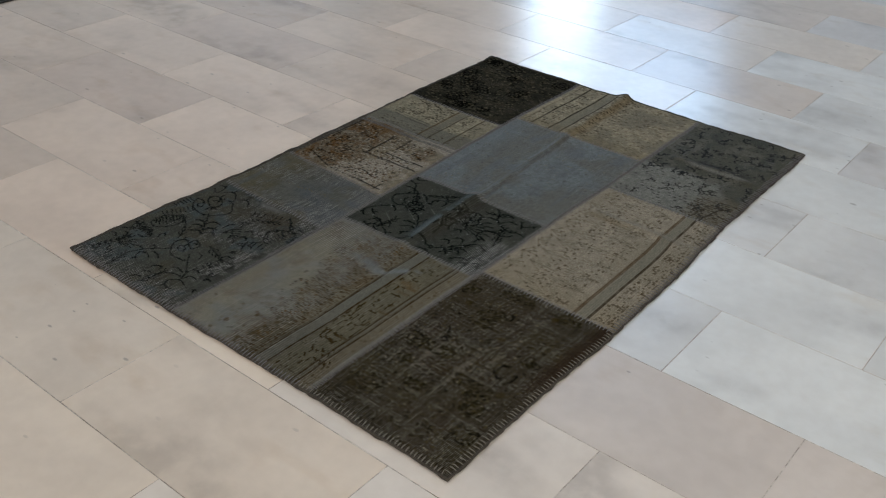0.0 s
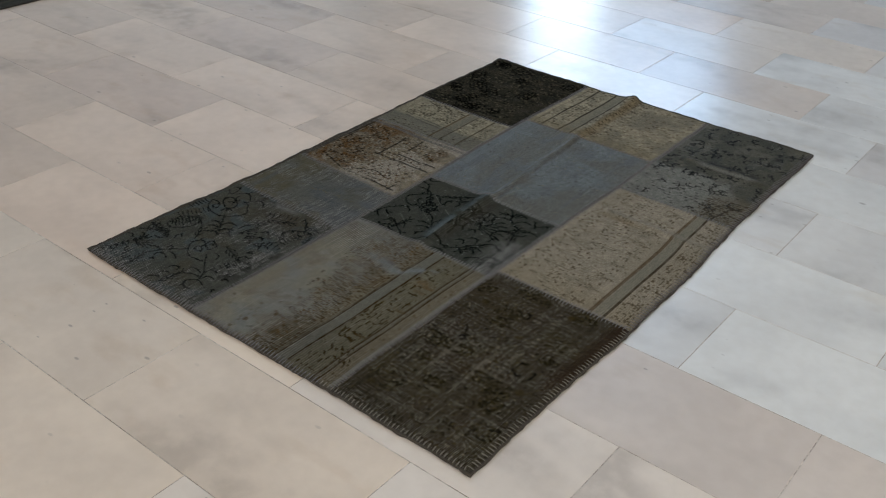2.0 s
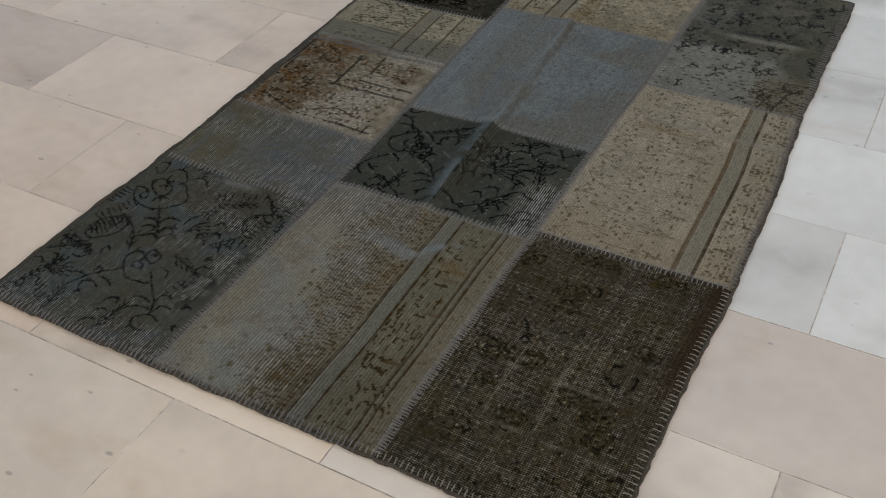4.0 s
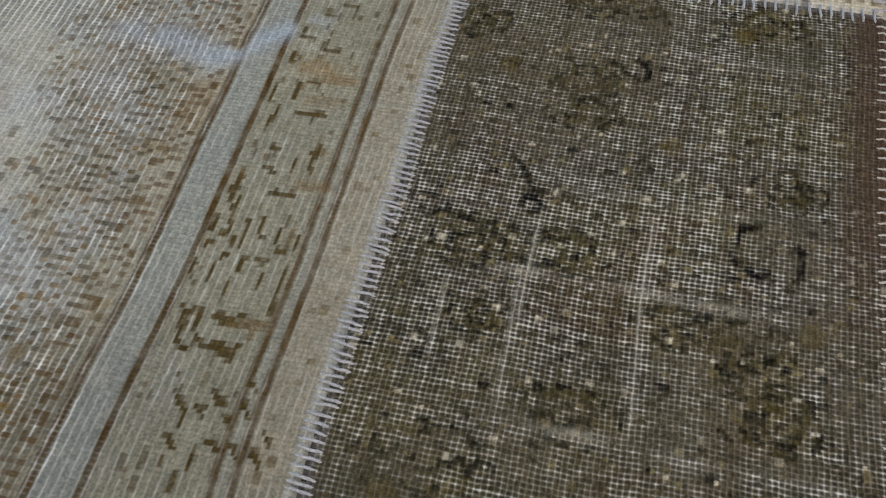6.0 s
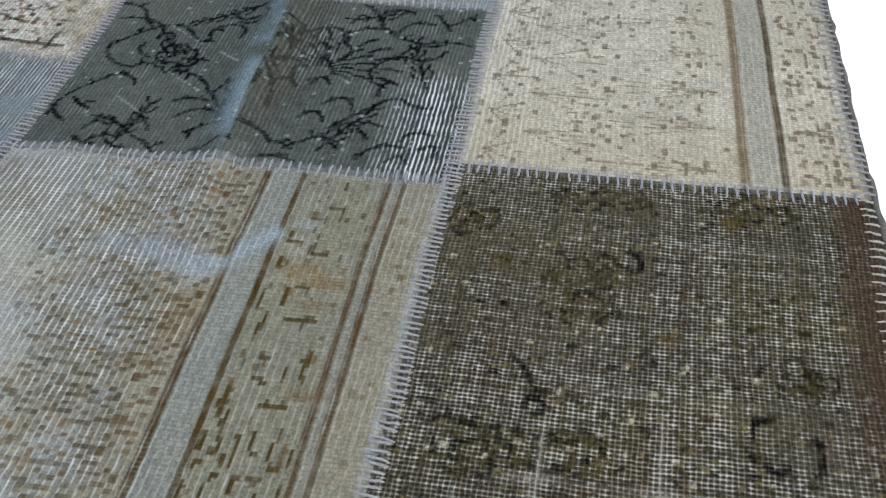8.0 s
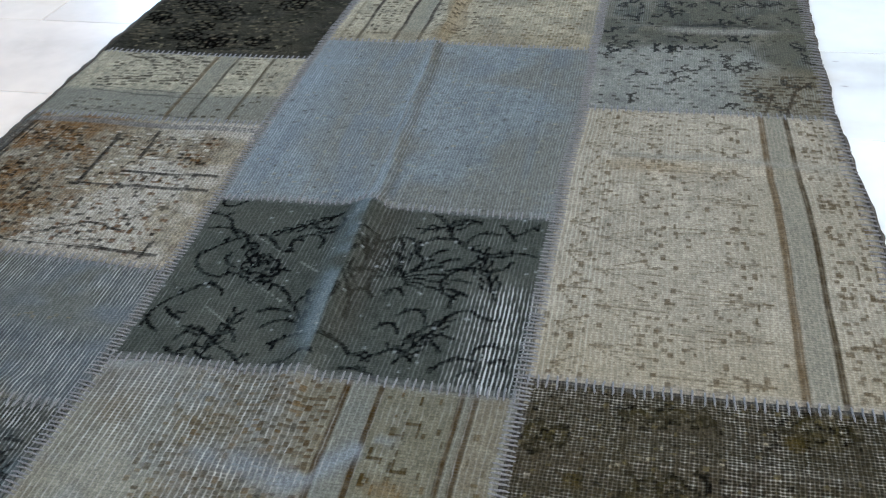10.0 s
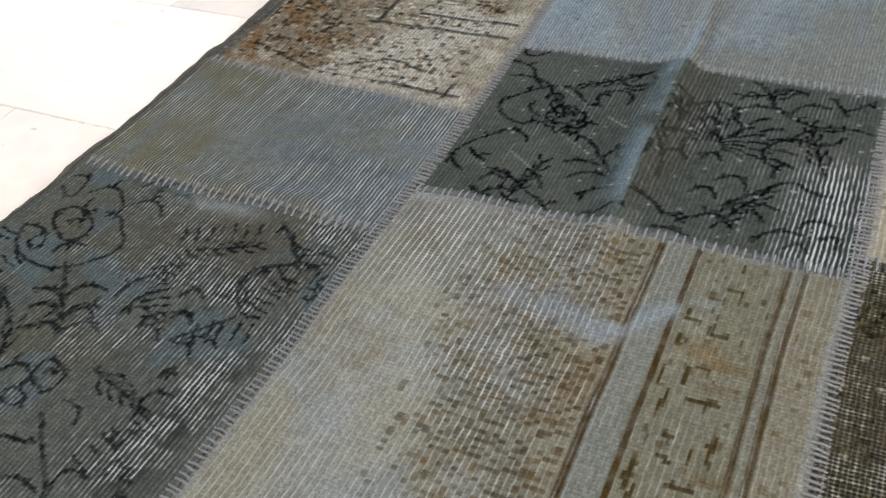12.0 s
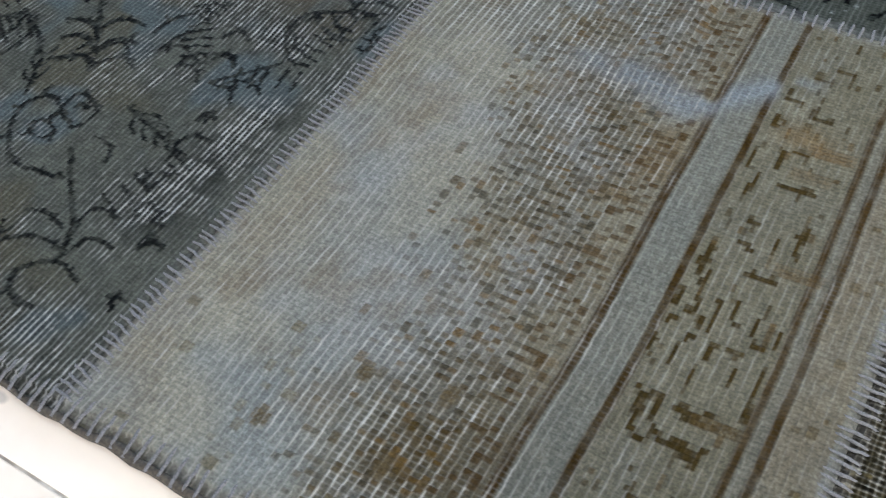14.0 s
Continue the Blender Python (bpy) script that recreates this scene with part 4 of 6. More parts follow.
def border_patch():
    c = Cloth(S1, S2, 0, MID_CUTS[1], (0.275, 0.262, 0.205), 6, NEAR_KNOT, (0.0031, 0.0040), 0.6)
    X, Y = c.X - S1, c.Y
    n = smooth_noise(c.X, c.Y, 0.08, 3, 3)
    c.tint(step(n, 0.45, 0.70), (0.235, 0.240, 0.215), 0.8)
    c.tint(np.exp(-((X - 0.10) / 0.08) ** 2), (0.305, 0.295, 0.245), 0.6)
    c.tint(np.exp(-((X - 0.03) / 0.03) ** 2) * step(n, 0.4, 0.6), (0.27, 0.235, 0.170), 0.6)
    # figured ground beside the main stripe
    left = 0.125 + 0.05 * (1 - Y / 0.5)
    ground = step(X, left - 0.03, left + 0.05) * (1 - step(X, 0.260, 0.264))
    c.tint(ground, (0.200, 0.178, 0.122), 0.8)
    c.tint(ground * step(smooth_noise(c.X, c.Y, 0.03, 7, 3), 0.48, 0.66), (0.160, 0.112, 0.050), 0.6)
    c.tint(ground * step(smooth_noise(c.X, c.Y, 0.05, 1, 2), 0.5, 0.72), (0.150, 0.140, 0.108), 0.45)
    c.tint(ground * (1 - step(Y, 0.06, 0.20)), (0.088, 0.072, 0.040), 0.6)
    fade = smooth_noise(c.X, c.Y, 0.06, 2, 2)
    col = math.ceil((S1 + 0.09) / 0.0062)
    while (col + 0.5) * 0.0062 - S1 < 0.262:
        x = (col + 0.5) * 0.0062 - S1
        y = 0.004 + 0.004 * c.rng.rand()
        while y < 0.560:
            keep = min(0.95, max(0.0, (x - (0.085 + 0.05 * (1 - y / 0.5))) / 0.07))
            keep *= 0.80 + 0.5 * fade[int(y / 0.562 * (len(c.y) - 1)), int((x / c.w) * (len(c.x) - 1))]
            h = 0.0042 * c.rng.choice((1, 1, 1, 2))
            if x > 0.236:
                keep = 0.75
            if c.rng.rand() < keep:
                s, A, B = c.window(x, y, 0.012)
                shade = ((0.054, 0.034, 0.010), (0.064, 0.042, 0.012), (0.115, 0.068, 0.018), (0.042, 0.033, 0.017))[c.rng.randint(4)] if x < 0.236 else (0.074, 0.043, 0.014)
                c.put(s, (np.abs(A - x) < 0.0024) * (np.abs(B - y) < h * 0.45) * (0.45 + 0.42 * c.rng.rand() + 0.12 * (x > 0.19)), shade)
            y += h + 0.0042 * c.rng.choice((1, 1, 2))
        col += 1
    c.dashes(0.02, 0.14, 0.0, 0.16, 0.016, 0.015, 0.26, (0.006, 0.006), (0.150, 0.135, 0.090))
    c.dashes(0.10, 0.15, 0.38, 0.565, 0.011, 0.014, 0.40, (0.005, 0.006), (0.155, 0.125, 0.075))
    for x, y in ((0.160, 0.115), (0.205, 0.065), (0.190, 0.030), (0.120, 0.060), (0.215, 0.125)):
        s, A, B = c.window(x, y, 0.012)
        c.put(s, 1 - step(np.hypot(A - x, (B - y) * 0.7), 0.004, 0.008), (0.105, 0.078, 0.038))
    # stripes
    c.band(0.2625, 0.2700, (0.058, 0.034, 0.010), 0.95)
    c.band(0.2700, 0.2965, (0.182, 0.186, 0.160), 0.9)
    c.band(0.2965, 0.3035, (0.056, 0.034, 0.010), 0.97)
    c.band(0.3035, 0.3755, (0.160, 0.148, 0.100), 0.85)
    c.band(0.3757, 0.3813, (0.062, 0.038, 0.012), 0.95)
    c.band(0.3815, 0.3880, (0.168, 0.160, 0.122), 0.8)
    c.band(0.3883, 0.3948, (0.066, 0.041, 0.014), 0.95)
    c.band(0.3950, 0.4240, (0.200, 0.172, 0.118), 0.8)
    c.dashes(0.400, 0.424, 0.0, 0.57, 0.009, 0.014, 0.35, (0.004, 0.005), (0.120, 0.090, 0.045))
    # angular leaves and blossoms of the border
    for q in ((0.307, 0.405, 0.309, 0.383, -0.00), (0.310, 0.445, 0.312, 0.433, 0.00), (0.312, 0.373, 0.315, 0.359, 0.03),
              (0.317, 0.382, 0.318, 0.369, -0.04), (0.324, 0.413, 0.326, 0.392, 0.02), (0.333, 0.378, 0.356, 0.379, 0.01),
              (0.331, 0.413, 0.343, 0.413, 0.00), (0.311, 0.312, 0.312, 0.293, -0.03), (0.307, 0.296, 0.310, 0.283, 0.03),
              (0.317, 0.286, 0.315, 0.273, -0.04), (0.337, 0.294, 0.356, 0.295, 0.03), (0.326, 0.317, 0.336, 0.314, -0.04),
              (0.347, 0.332, 0.348, 0.319, -0.04), (0.358, 0.338, 0.362, 0.318, -0.00), (0.362, 0.346, 0.362, 0.334, 0.00),
              (0.306, 0.266, 0.305, 0.252, 0.04), (0.317, 0.267, 0.319, 0.253, 0.00), (0.314, 0.250, 0.320, 0.252, 0.00),):
        c.curl(*q, 0.0029, KNOT)
    for q in ((0.330, 0.267, 0.331, 0.257, 0.05), (0.333, 0.254, 0.334, 0.239, -0.04), (0.341, 0.271, 0.342, 0.258, 0.04),
              (0.357, 0.261, 0.356, 0.249, -0.04), (0.372, 0.259, 0.372, 0.247, 0.00), (0.304, 0.226, 0.306, 0.211, -0.01),
              (0.318, 0.224, 0.321, 0.209, 0.00), (0.324, 0.236, 0.323, 0.228, 0.06), (0.339, 0.233, 0.340, 0.220, -0.04),
              (0.334, 0.213, 0.334, 0.200, -0.00), (0.356, 0.224, 0.358, 0.210, -0.00), (0.371, 0.225, 0.374, 0.200, -0.00),
              (0.373, 0.199, 0.374, 0.190, 0.06), (0.310, 0.187, 0.315, 0.171, 0.03), (0.318, 0.186, 0.318, 0.168, -0.00),
              (0.315, 0.170, 0.319, 0.156, -0.03), (0.319, 0.156, 0.329, 0.152, 0.00), (0.327, 0.165, 0.338, 0.157, 0.02),):
        c.curl(*q, 0.0029, KNOT)
    for q in ((0.336, 0.182, 0.358, 0.185, 0.00), (0.342, 0.178, 0.358, 0.180, -0.03), (0.341, 0.159, 0.349, 0.156, -0.05),
              (0.348, 0.158, 0.363, 0.162, -0.02), (0.348, 0.233, 0.357, 0.232, -0.06), (0.360, 0.243, 0.367, 0.243, 0.00),
              (0.305, 0.240, 0.312, 0.241, -0.08), (0.343, 0.252, 0.349, 0.253, -0.08), (0.326, 0.243, 0.327, 0.251, -0.06),
              (0.332, 0.122, 0.343, 0.110, -0.04), (0.343, 0.110, 0.344, 0.096, 0.04), (0.357, 0.125, 0.368, 0.117, -0.05),
              (0.370, 0.109, 0.379, 0.103, 0.02), (0.377, 0.135, 0.384, 0.130, 0.08), (0.365, 0.091, 0.376, 0.085, 0.02),
              (0.380, 0.090, 0.390, 0.079, 0.02), (0.400, 0.101, 0.406, 0.095, 0.00), (0.381, 0.120, 0.387, 0.109, 0.00),):
        c.curl(*q, 0.0029, KNOT)
    for q in ((0.350, 0.115, 0.357, 0.107, 0.03), (0.339, 0.090, 0.347, 0.080, 0.00), (0.361, 0.078, 0.360, 0.068, 0.00),
              (0.397, 0.088, 0.403, 0.079, 0.06), (0.348, 0.157, 0.361, 0.150, 0.02), (0.324, 0.187, 0.327, 0.170, 0.03),
              (0.342, 0.164, 0.350, 0.157, -0.03), (0.357, 0.151, 0.360, 0.158, -0.09),):
        c.curl(*q, 0.0029, KNOT)
    for x, y, w, h in ((0.340, 0.345, 0.052, 0.040), (0.335, 0.460, 0.050, 0.046), (0.346, 0.515, 0.044, 0.036), (0.342, 0.055, 0.048, 0.060), (0.330, 0.020, 0.044, 0.026)):
        c.glyph(x, y, w, h, KNOT, 0.0060, 0.48)
    for x, y, colour, amount in ((0.362, 0.180, (0.095, 0.066, 0.028), 1.0), (0.357, 0.421, (0.150, 0.092, 0.034), 0.8), (0.368, 0.305, (0.120, 0.080, 0.034), 0.8), (0.350, 0.395, (0.130, 0.088, 0.040), 0.6)):
        s, A, B = c.window(x, y, 0.022)
        c.put(s, amount * (1 - step(np.maximum(np.abs(A - x) * 0.45, np.abs(B - y) * 1.3), 0.005, 0.0085)), colour, 0.5)
    col = math.ceil((S1 + 0.3045) / 0.0062)
    while (col + 0.75) * 0.0062 - S1 < 0.376:
        x, y = (col + 0.25) * 0.0062 - S1, 0.006 * c.rng.rand()
        while y < 0.556:
            h = 0.0042 * c.rng.choice((1, 1, 2))
            if c.rng.rand() < 0.12 + 0.10 * math.sin(70 * y + 300 * x) + 0.05 * (y > 0.33):
                s, A, B = c.window(x, y, 0.012)
                c.put(s, (np.abs(A - x) < 0.0024) * (np.abs(B - y) < h * 0.5 + 0.0008) * (0.6 + 0.4 * c.rng.rand()), UMBER if c.rng.rand() < 0.6 else (0.115, 0.080, 0.036))
            y += h + 0.0042 * c.rng.choice((1, 2, 2))
        col += 1
    c.dye *= (1 - 0.22 * (1 - step(Y, 0.08, 0.28)) * step(X, 0.20, 0.28))[..., None]
    # bluish splotches along the crease, partly its highlight put into the yarn colour
    crease = 0.428 + 0.9 * np.clip(X - 0.25, 0, 0.075) + 0.35 * np.clip(0.24 - X, 0, 0.09) + 0.02 * (smooth_noise(c.X, c.X * 0, 0.04, 2) - 0.5)
    blue = np.exp(-((Y - crease) / 0.016) ** 2) * step(X, 0.12, 0.17) * (1 - step(X, 0.31, 0.34))
    c.tint(blue * step(smooth_noise(c.X, c.Y, 0.03, 6, 2), 0.32, 0.55), (0.250, 0.280, 0.310), 0.85)
    c.tint(np.exp(-(((X - 0.335) / 0.02) ** 2 + ((Y - 0.43) / 0.012) ** 2)), (0.230, 0.150, 0.060), 0.5)
    bare = step(smooth_noise(c.X, c.Y, 0.055, 5, 3), 0.36, 0.62)
    middle = np.exp(-((X - left - 0.045) / 0.06) ** 2)
    top = step(Y, 0.34, 0.46) * (1 - step(X, 0.16, 0.24))
    c.wear = np.clip(0.20 + 0.30 * bare + (0.75 * middle + 0.45 * top) * (0.45 + 0.75 * bare), 0, 1.05) * (1 - 0.45 * step(X, 0.220, 0.250))
    c.tint(step(smooth_noise(c.X, c.Y, 0.10, 1, 3), 0.35, 0.75) * (1 - step(X, 0.12, 0.24)) * (1 - c.pile), (0.235, 0.258, 0.262), 0.8)
    c.tint(step(smooth_noise(c.X, c.Y, 0.05, 4, 3), 0.42, 0.78) * (1 - step(X, 0.2, 0.26)) * (1 - c.pile), (0.31, 0.315, 0.305), 0.6)
    c.tint(step(smooth_noise(c.X, c.Y, 0.045, 7, 3), 0.48, 0.82) * (1 - step(X, 0.14, 0.24)) * (1 - c.pile), (0.200, 0.165, 0.112), 0.55)
    finish(c, "patch", FAB_CREAM, "faded cream border patch with brown stripes and knotted leaves", (0.36, 0.35, 0.355), cast=(1.17, 1.18, 1.21))


def teal_patch():
    c = Cloth(S1, S2, MID_CUTS[1], MID_CUTS[2], (0.072, 0.080, 0.070), 7, NEAR_KNOT, (0.0020, 0.0020), 0.5)
    W = 0.0040
    c.sprouting = True
    c.tint(step(smooth_noise(c.X, c.Y, 0.09, 2, 2), 0.52, 0.75), (0.095, 0.100, 0.086), 0.7)
    # branches with paired leaves on either side of the fold, and two blossoms
    for q in ((0.013, 0.055, 0.048, 0.122, 0.18), (0.011, 0.076, 0.034, 0.046, -0.06), (0.028, 0.089, 0.051, 0.067, -0.07),
              (0.042, 0.122, 0.078, 0.122, 0.22), (0.026, 0.199, 0.055, 0.146, -0.14), (0.055, 0.146, 0.072, 0.162, -0.49),
              (0.028, 0.193, 0.057, 0.219, 0.02), (0.057, 0.219, 0.117, 0.210, 0.34), (0.117, 0.210, 0.137, 0.206, -0.18),
              (0.013, 0.318, 0.036, 0.302, -0.43), (-0.003, 0.280, 0.042, 0.263, 0.17), (0.017, 0.250, 0.072, 0.229, 0.14),
              (0.042, 0.263, 0.065, 0.224, -0.09), (0.135, 0.206, 0.151, 0.244, 0.30), (0.151, 0.244, 0.165, 0.216, 0.28),
              (0.153, 0.249, 0.183, 0.270, -0.34), (0.142, 0.271, 0.174, 0.260, -0.30), (0.072, 0.203, 0.094, 0.198, 0.74),):
        c.curl(*q, W, INK)
    for q in ((0.065, 0.194, 0.079, 0.165, -0.28), (0.133, 0.142, 0.166, 0.111, 0.12), (0.166, 0.111, 0.185, 0.084, 0.07),
              (0.171, 0.109, 0.195, 0.130, 0.12), (0.193, 0.065, 0.206, 0.111, 0.18), (0.207, 0.112, 0.212, 0.141, -0.17),
              (0.136, 0.093, 0.169, 0.096, 0.16), (0.146, 0.066, 0.186, 0.075, 0.28), (0.186, 0.075, 0.207, 0.065, -0.16),
              (0.164, 0.043, 0.207, 0.061, 0.08), (0.177, 0.008, 0.204, 0.031, -0.09), (0.204, 0.031, 0.209, 0.052, -0.12),
              (0.061, 0.032, 0.083, 0.042, 0.39), (0.061, 0.054, 0.103, 0.039, 0.08), (0.069, 0.007, 0.102, 0.024, 0.24),
              (0.113, 0.030, 0.144, 0.008, 0.07), (0.104, 0.066, 0.126, 0.040, 0.11), (0.084, 0.024, 0.083, 0.055, -0.08),):
        c.curl(*q, W, INK)
    for q in ((0.099, 0.029, 0.110, 0.054, 0.14), (0.091, 0.019, 0.114, 0.011, -0.18), (0.057, 0.018, 0.080, 0.011, -0.16),
              (0.285, 0.307, 0.314, 0.264, 0.11), (0.314, 0.264, 0.361, 0.235, -0.09), (0.307, 0.274, 0.344, 0.297, 0.36),
              (0.285, 0.250, 0.329, 0.253, 0.18), (0.335, 0.252, 0.370, 0.275, 0.29), (0.347, 0.211, 0.419, 0.234, 0.22),
              (0.361, 0.235, 0.391, 0.235, -0.18), (0.342, 0.146, 0.329, 0.193, 0.28), (0.329, 0.193, 0.367, 0.201, 0.23),
              (0.367, 0.201, 0.394, 0.222, -0.19), (0.336, 0.201, 0.355, 0.193, 0.47), (0.389, 0.275, 0.414, 0.301, -0.04),
              (0.369, 0.297, 0.391, 0.264, 0.04), (0.302, 0.068, 0.339, 0.110, 0.02), (0.339, 0.110, 0.363, 0.128, 0.14),):
        c.curl(*q, W, INK)
    for q in ((0.363, 0.128, 0.396, 0.115, -0.16), (0.287, 0.109, 0.319, 0.099, 0.53), (0.268, 0.082, 0.294, 0.078, 0.54),
              (0.314, 0.064, 0.342, 0.055, 0.35), (0.268, 0.030, 0.303, 0.059, 0.02), (0.296, 0.051, 0.318, 0.034, 0.11),
              (0.303, 0.059, 0.352, 0.078, 0.26), (0.339, 0.130, 0.345, 0.159, 0.11), (0.211, 0.057, 0.252, 0.038, 0.21),
              (0.252, 0.038, 0.275, 0.029, 0.11), (0.251, 0.015, 0.292, -0.003, 0.19), (0.339, 0.022, 0.384, 0.045, 0.25),
              (0.375, 0.057, 0.402, 0.070, 0.29), (0.368, 0.022, 0.388, 0.021, 0.54), (0.394, 0.045, 0.410, 0.036, 0.64),
              (0.195, 0.231, 0.228, 0.251, 0.24), (0.235, 0.241, 0.280, 0.225, 0.46), (0.280, 0.225, 0.283, 0.191, 0.32),):
        c.curl(*q, W, INK)
    for q in ((0.210, 0.202, 0.236, 0.217, 0.28), (0.241, 0.211, 0.268, 0.204, 0.49), (0.221, 0.172, 0.245, 0.180, 0.36),
              (0.254, 0.182, 0.277, 0.177, 0.47), (0.211, 0.163, 0.233, 0.096, 0.09), (0.262, 0.148, 0.285, 0.144, 0.43),
              (0.228, 0.141, 0.251, 0.136, 0.43), (0.214, 0.224, 0.227, 0.174, 0.13), (0.246, 0.239, 0.262, 0.190, -0.09),
              (0.228, 0.246, 0.242, 0.196, -0.06), (0.220, 0.237, 0.230, 0.208, -0.09), (0.257, 0.236, 0.269, 0.213, -0.24),
              (0.217, 0.188, 0.226, 0.156, -0.16), (0.241, 0.173, 0.254, 0.137, -0.13), (0.129, 0.172, 0.129, 0.156, 0.35),
              (0.129, 0.156, 0.118, 0.145, 0.49), (0.118, 0.145, 0.102, 0.148, 0.44), (0.102, 0.148, 0.091, 0.161, 0.36),):
        c.curl(*q, W, INK)
    for q in ((0.091, 0.161, 0.092, 0.178, 0.35), (0.092, 0.178, 0.103, 0.189, 0.48), (0.103, 0.189, 0.118, 0.186, 0.45),
              (0.118, 0.186, 0.129, 0.172, 0.33), (0.118, 0.169, 0.126, 0.162, 0.32), (0.115, 0.159, 0.113, 0.150, 0.43),
              (0.106, 0.160, 0.095, 0.160, 0.40), (0.102, 0.170, 0.099, 0.179, 0.31), (0.109, 0.176, 0.117, 0.181, 0.47),):
        c.curl(*q, W, INK)
    c.sprouting = False
    right = step(c.X - S1, 0.340, 0.395) * (1 - step(c.Y - MID_CUTS[1], 0.13, 0.20))
    for p, q in (((0.077, 0.236), (0.129, 0.198)), ((0.103, 0.147), (0.159, 0.11)), ((0.073, 0.09), (0.108, 0.067)), ((0.152, 0.187), (0.181, 0.167))):
        for k in range(9):
            f = (k + 0.6 * c.rng.rand()) / 9
            m = (p[0] + (q[0] - p[0]) * f, p[1] + (q[1] - p[1]) * f)
            c.stroke((m, (m[0] + 0.002, m[1] - 0.0012)), 0.0022, (0.30, 0.31, 0.30), 0.35 + 0.5 * c.rng.rand())
    c.sprouting = False
    c.fan(0.268, 0.165, 0.085, 62, 0.0034, INK, 9, 130)
    for q in ((0.300, 0.030, 65, 0.085), (0.385, 0.150, 110, 0.090), (0.100, 0.015, 75, 0.070), (0.175, 0.290, 215, 0.080), (0.070, 0.230, 300, 0.060), (0.210, 0.040, 110, 0.070), (0.345, 0.300, 200, 0.070)):
        c.branch(*q, 0.0034, INK)
    c.break_up((0.070, 0.080, 0.072), 0.005, 0.5)
    ridge = np.exp(-(((c.X - S1 - 0.255) / 0.022) ** 2 + ((c.Y - MID_CUTS[1] - 0.21) / 0.05) ** 2))
    c.wear = np.clip(0.05 + 0.75 * right + 0.22 * ridge + 0.07 * step(smooth_noise(c.X, c.Y, 0.04, 7, 2), 0.62, 0.80), 0, 1.1)
    # brown shade on the fold's right flank, put into the yarn colour
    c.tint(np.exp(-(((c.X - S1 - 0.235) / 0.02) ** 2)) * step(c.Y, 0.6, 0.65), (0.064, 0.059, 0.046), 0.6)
    # bluish window light on the fold's left flank, painted as broken pale bands
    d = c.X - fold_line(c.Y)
    break_up = step(smooth_noise(c.X, c.Y, 0.05, 3, 2), 0.25, 0.5)
    c.tint(step(d, -0.036, -0.016) * (1 - step(d, -0.004, 0.001)) * break_up, (0.135, 0.165, 0.180), 0.7)
    c.tint(step(d, -0.022, -0.009) * (1 - step(d, -0.004, 0.001)) * break_up, (0.185, 0.230, 0.258), 0.7)
    c.flecks(90, 0.0016, (0.30, 0.32, 0.33))
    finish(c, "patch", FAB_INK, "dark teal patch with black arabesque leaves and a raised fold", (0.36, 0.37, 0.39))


def slate_patch():
    c = Cloth(S1, S2, MID_CUTS[2], MID_CUTS[3], (0.215, 0.243, 0.255), 8, FAR_KNOT, None, 0.7)
    X = c.X - S1
    # rubbed brown in the middle, bluer beside the pale seams
    c.tint(step(smooth_noise(c.X, c.Y, 0.13, 4, 3) - 0.25 * np.abs(X - 0.2), 0.36, 0.60), (0.192, 0.186, 0.150), 0.8)
    c.tint(1 - step(X, 0.02, 0.12), (0.24, 0.285, 0.325), 0.6)
    # shade and light on either side of the crease, put into the yarn colour
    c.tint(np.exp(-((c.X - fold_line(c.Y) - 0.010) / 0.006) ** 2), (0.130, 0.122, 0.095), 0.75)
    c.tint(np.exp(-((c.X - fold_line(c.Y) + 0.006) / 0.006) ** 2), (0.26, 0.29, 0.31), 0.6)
    c.tint(step(smooth_noise(c.X * 2.4, c.Y * 0.5, 0.07, 1, 2), 0.55, 0.75), (0.175, 0.205, 0.235), 0.6)
    for x, a in ((0.105, 0.45), (0.188, 0.65), (0.235, 0.25)):
        c.band(x, x + 0.004, (0.215, 0.195, 0.150), a, 0.004)
    c.flecks(300, 0.0024, (0.30, 0.28, 0.22))
    c.flecks(260, 0.0020, (0.095, 0.092, 0.080))
    c.dye *= (0.80 + 0.4 * c.rng.rand(*c.X.shape))[..., None]
    c.wear = 0.25 + 0.5 * smooth_noise(c.X, c.Y, 0.05, 5, 2) * (1 - step(X, 0.15, 0.3) * 0.5)
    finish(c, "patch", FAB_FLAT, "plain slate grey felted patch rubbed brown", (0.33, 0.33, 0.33))


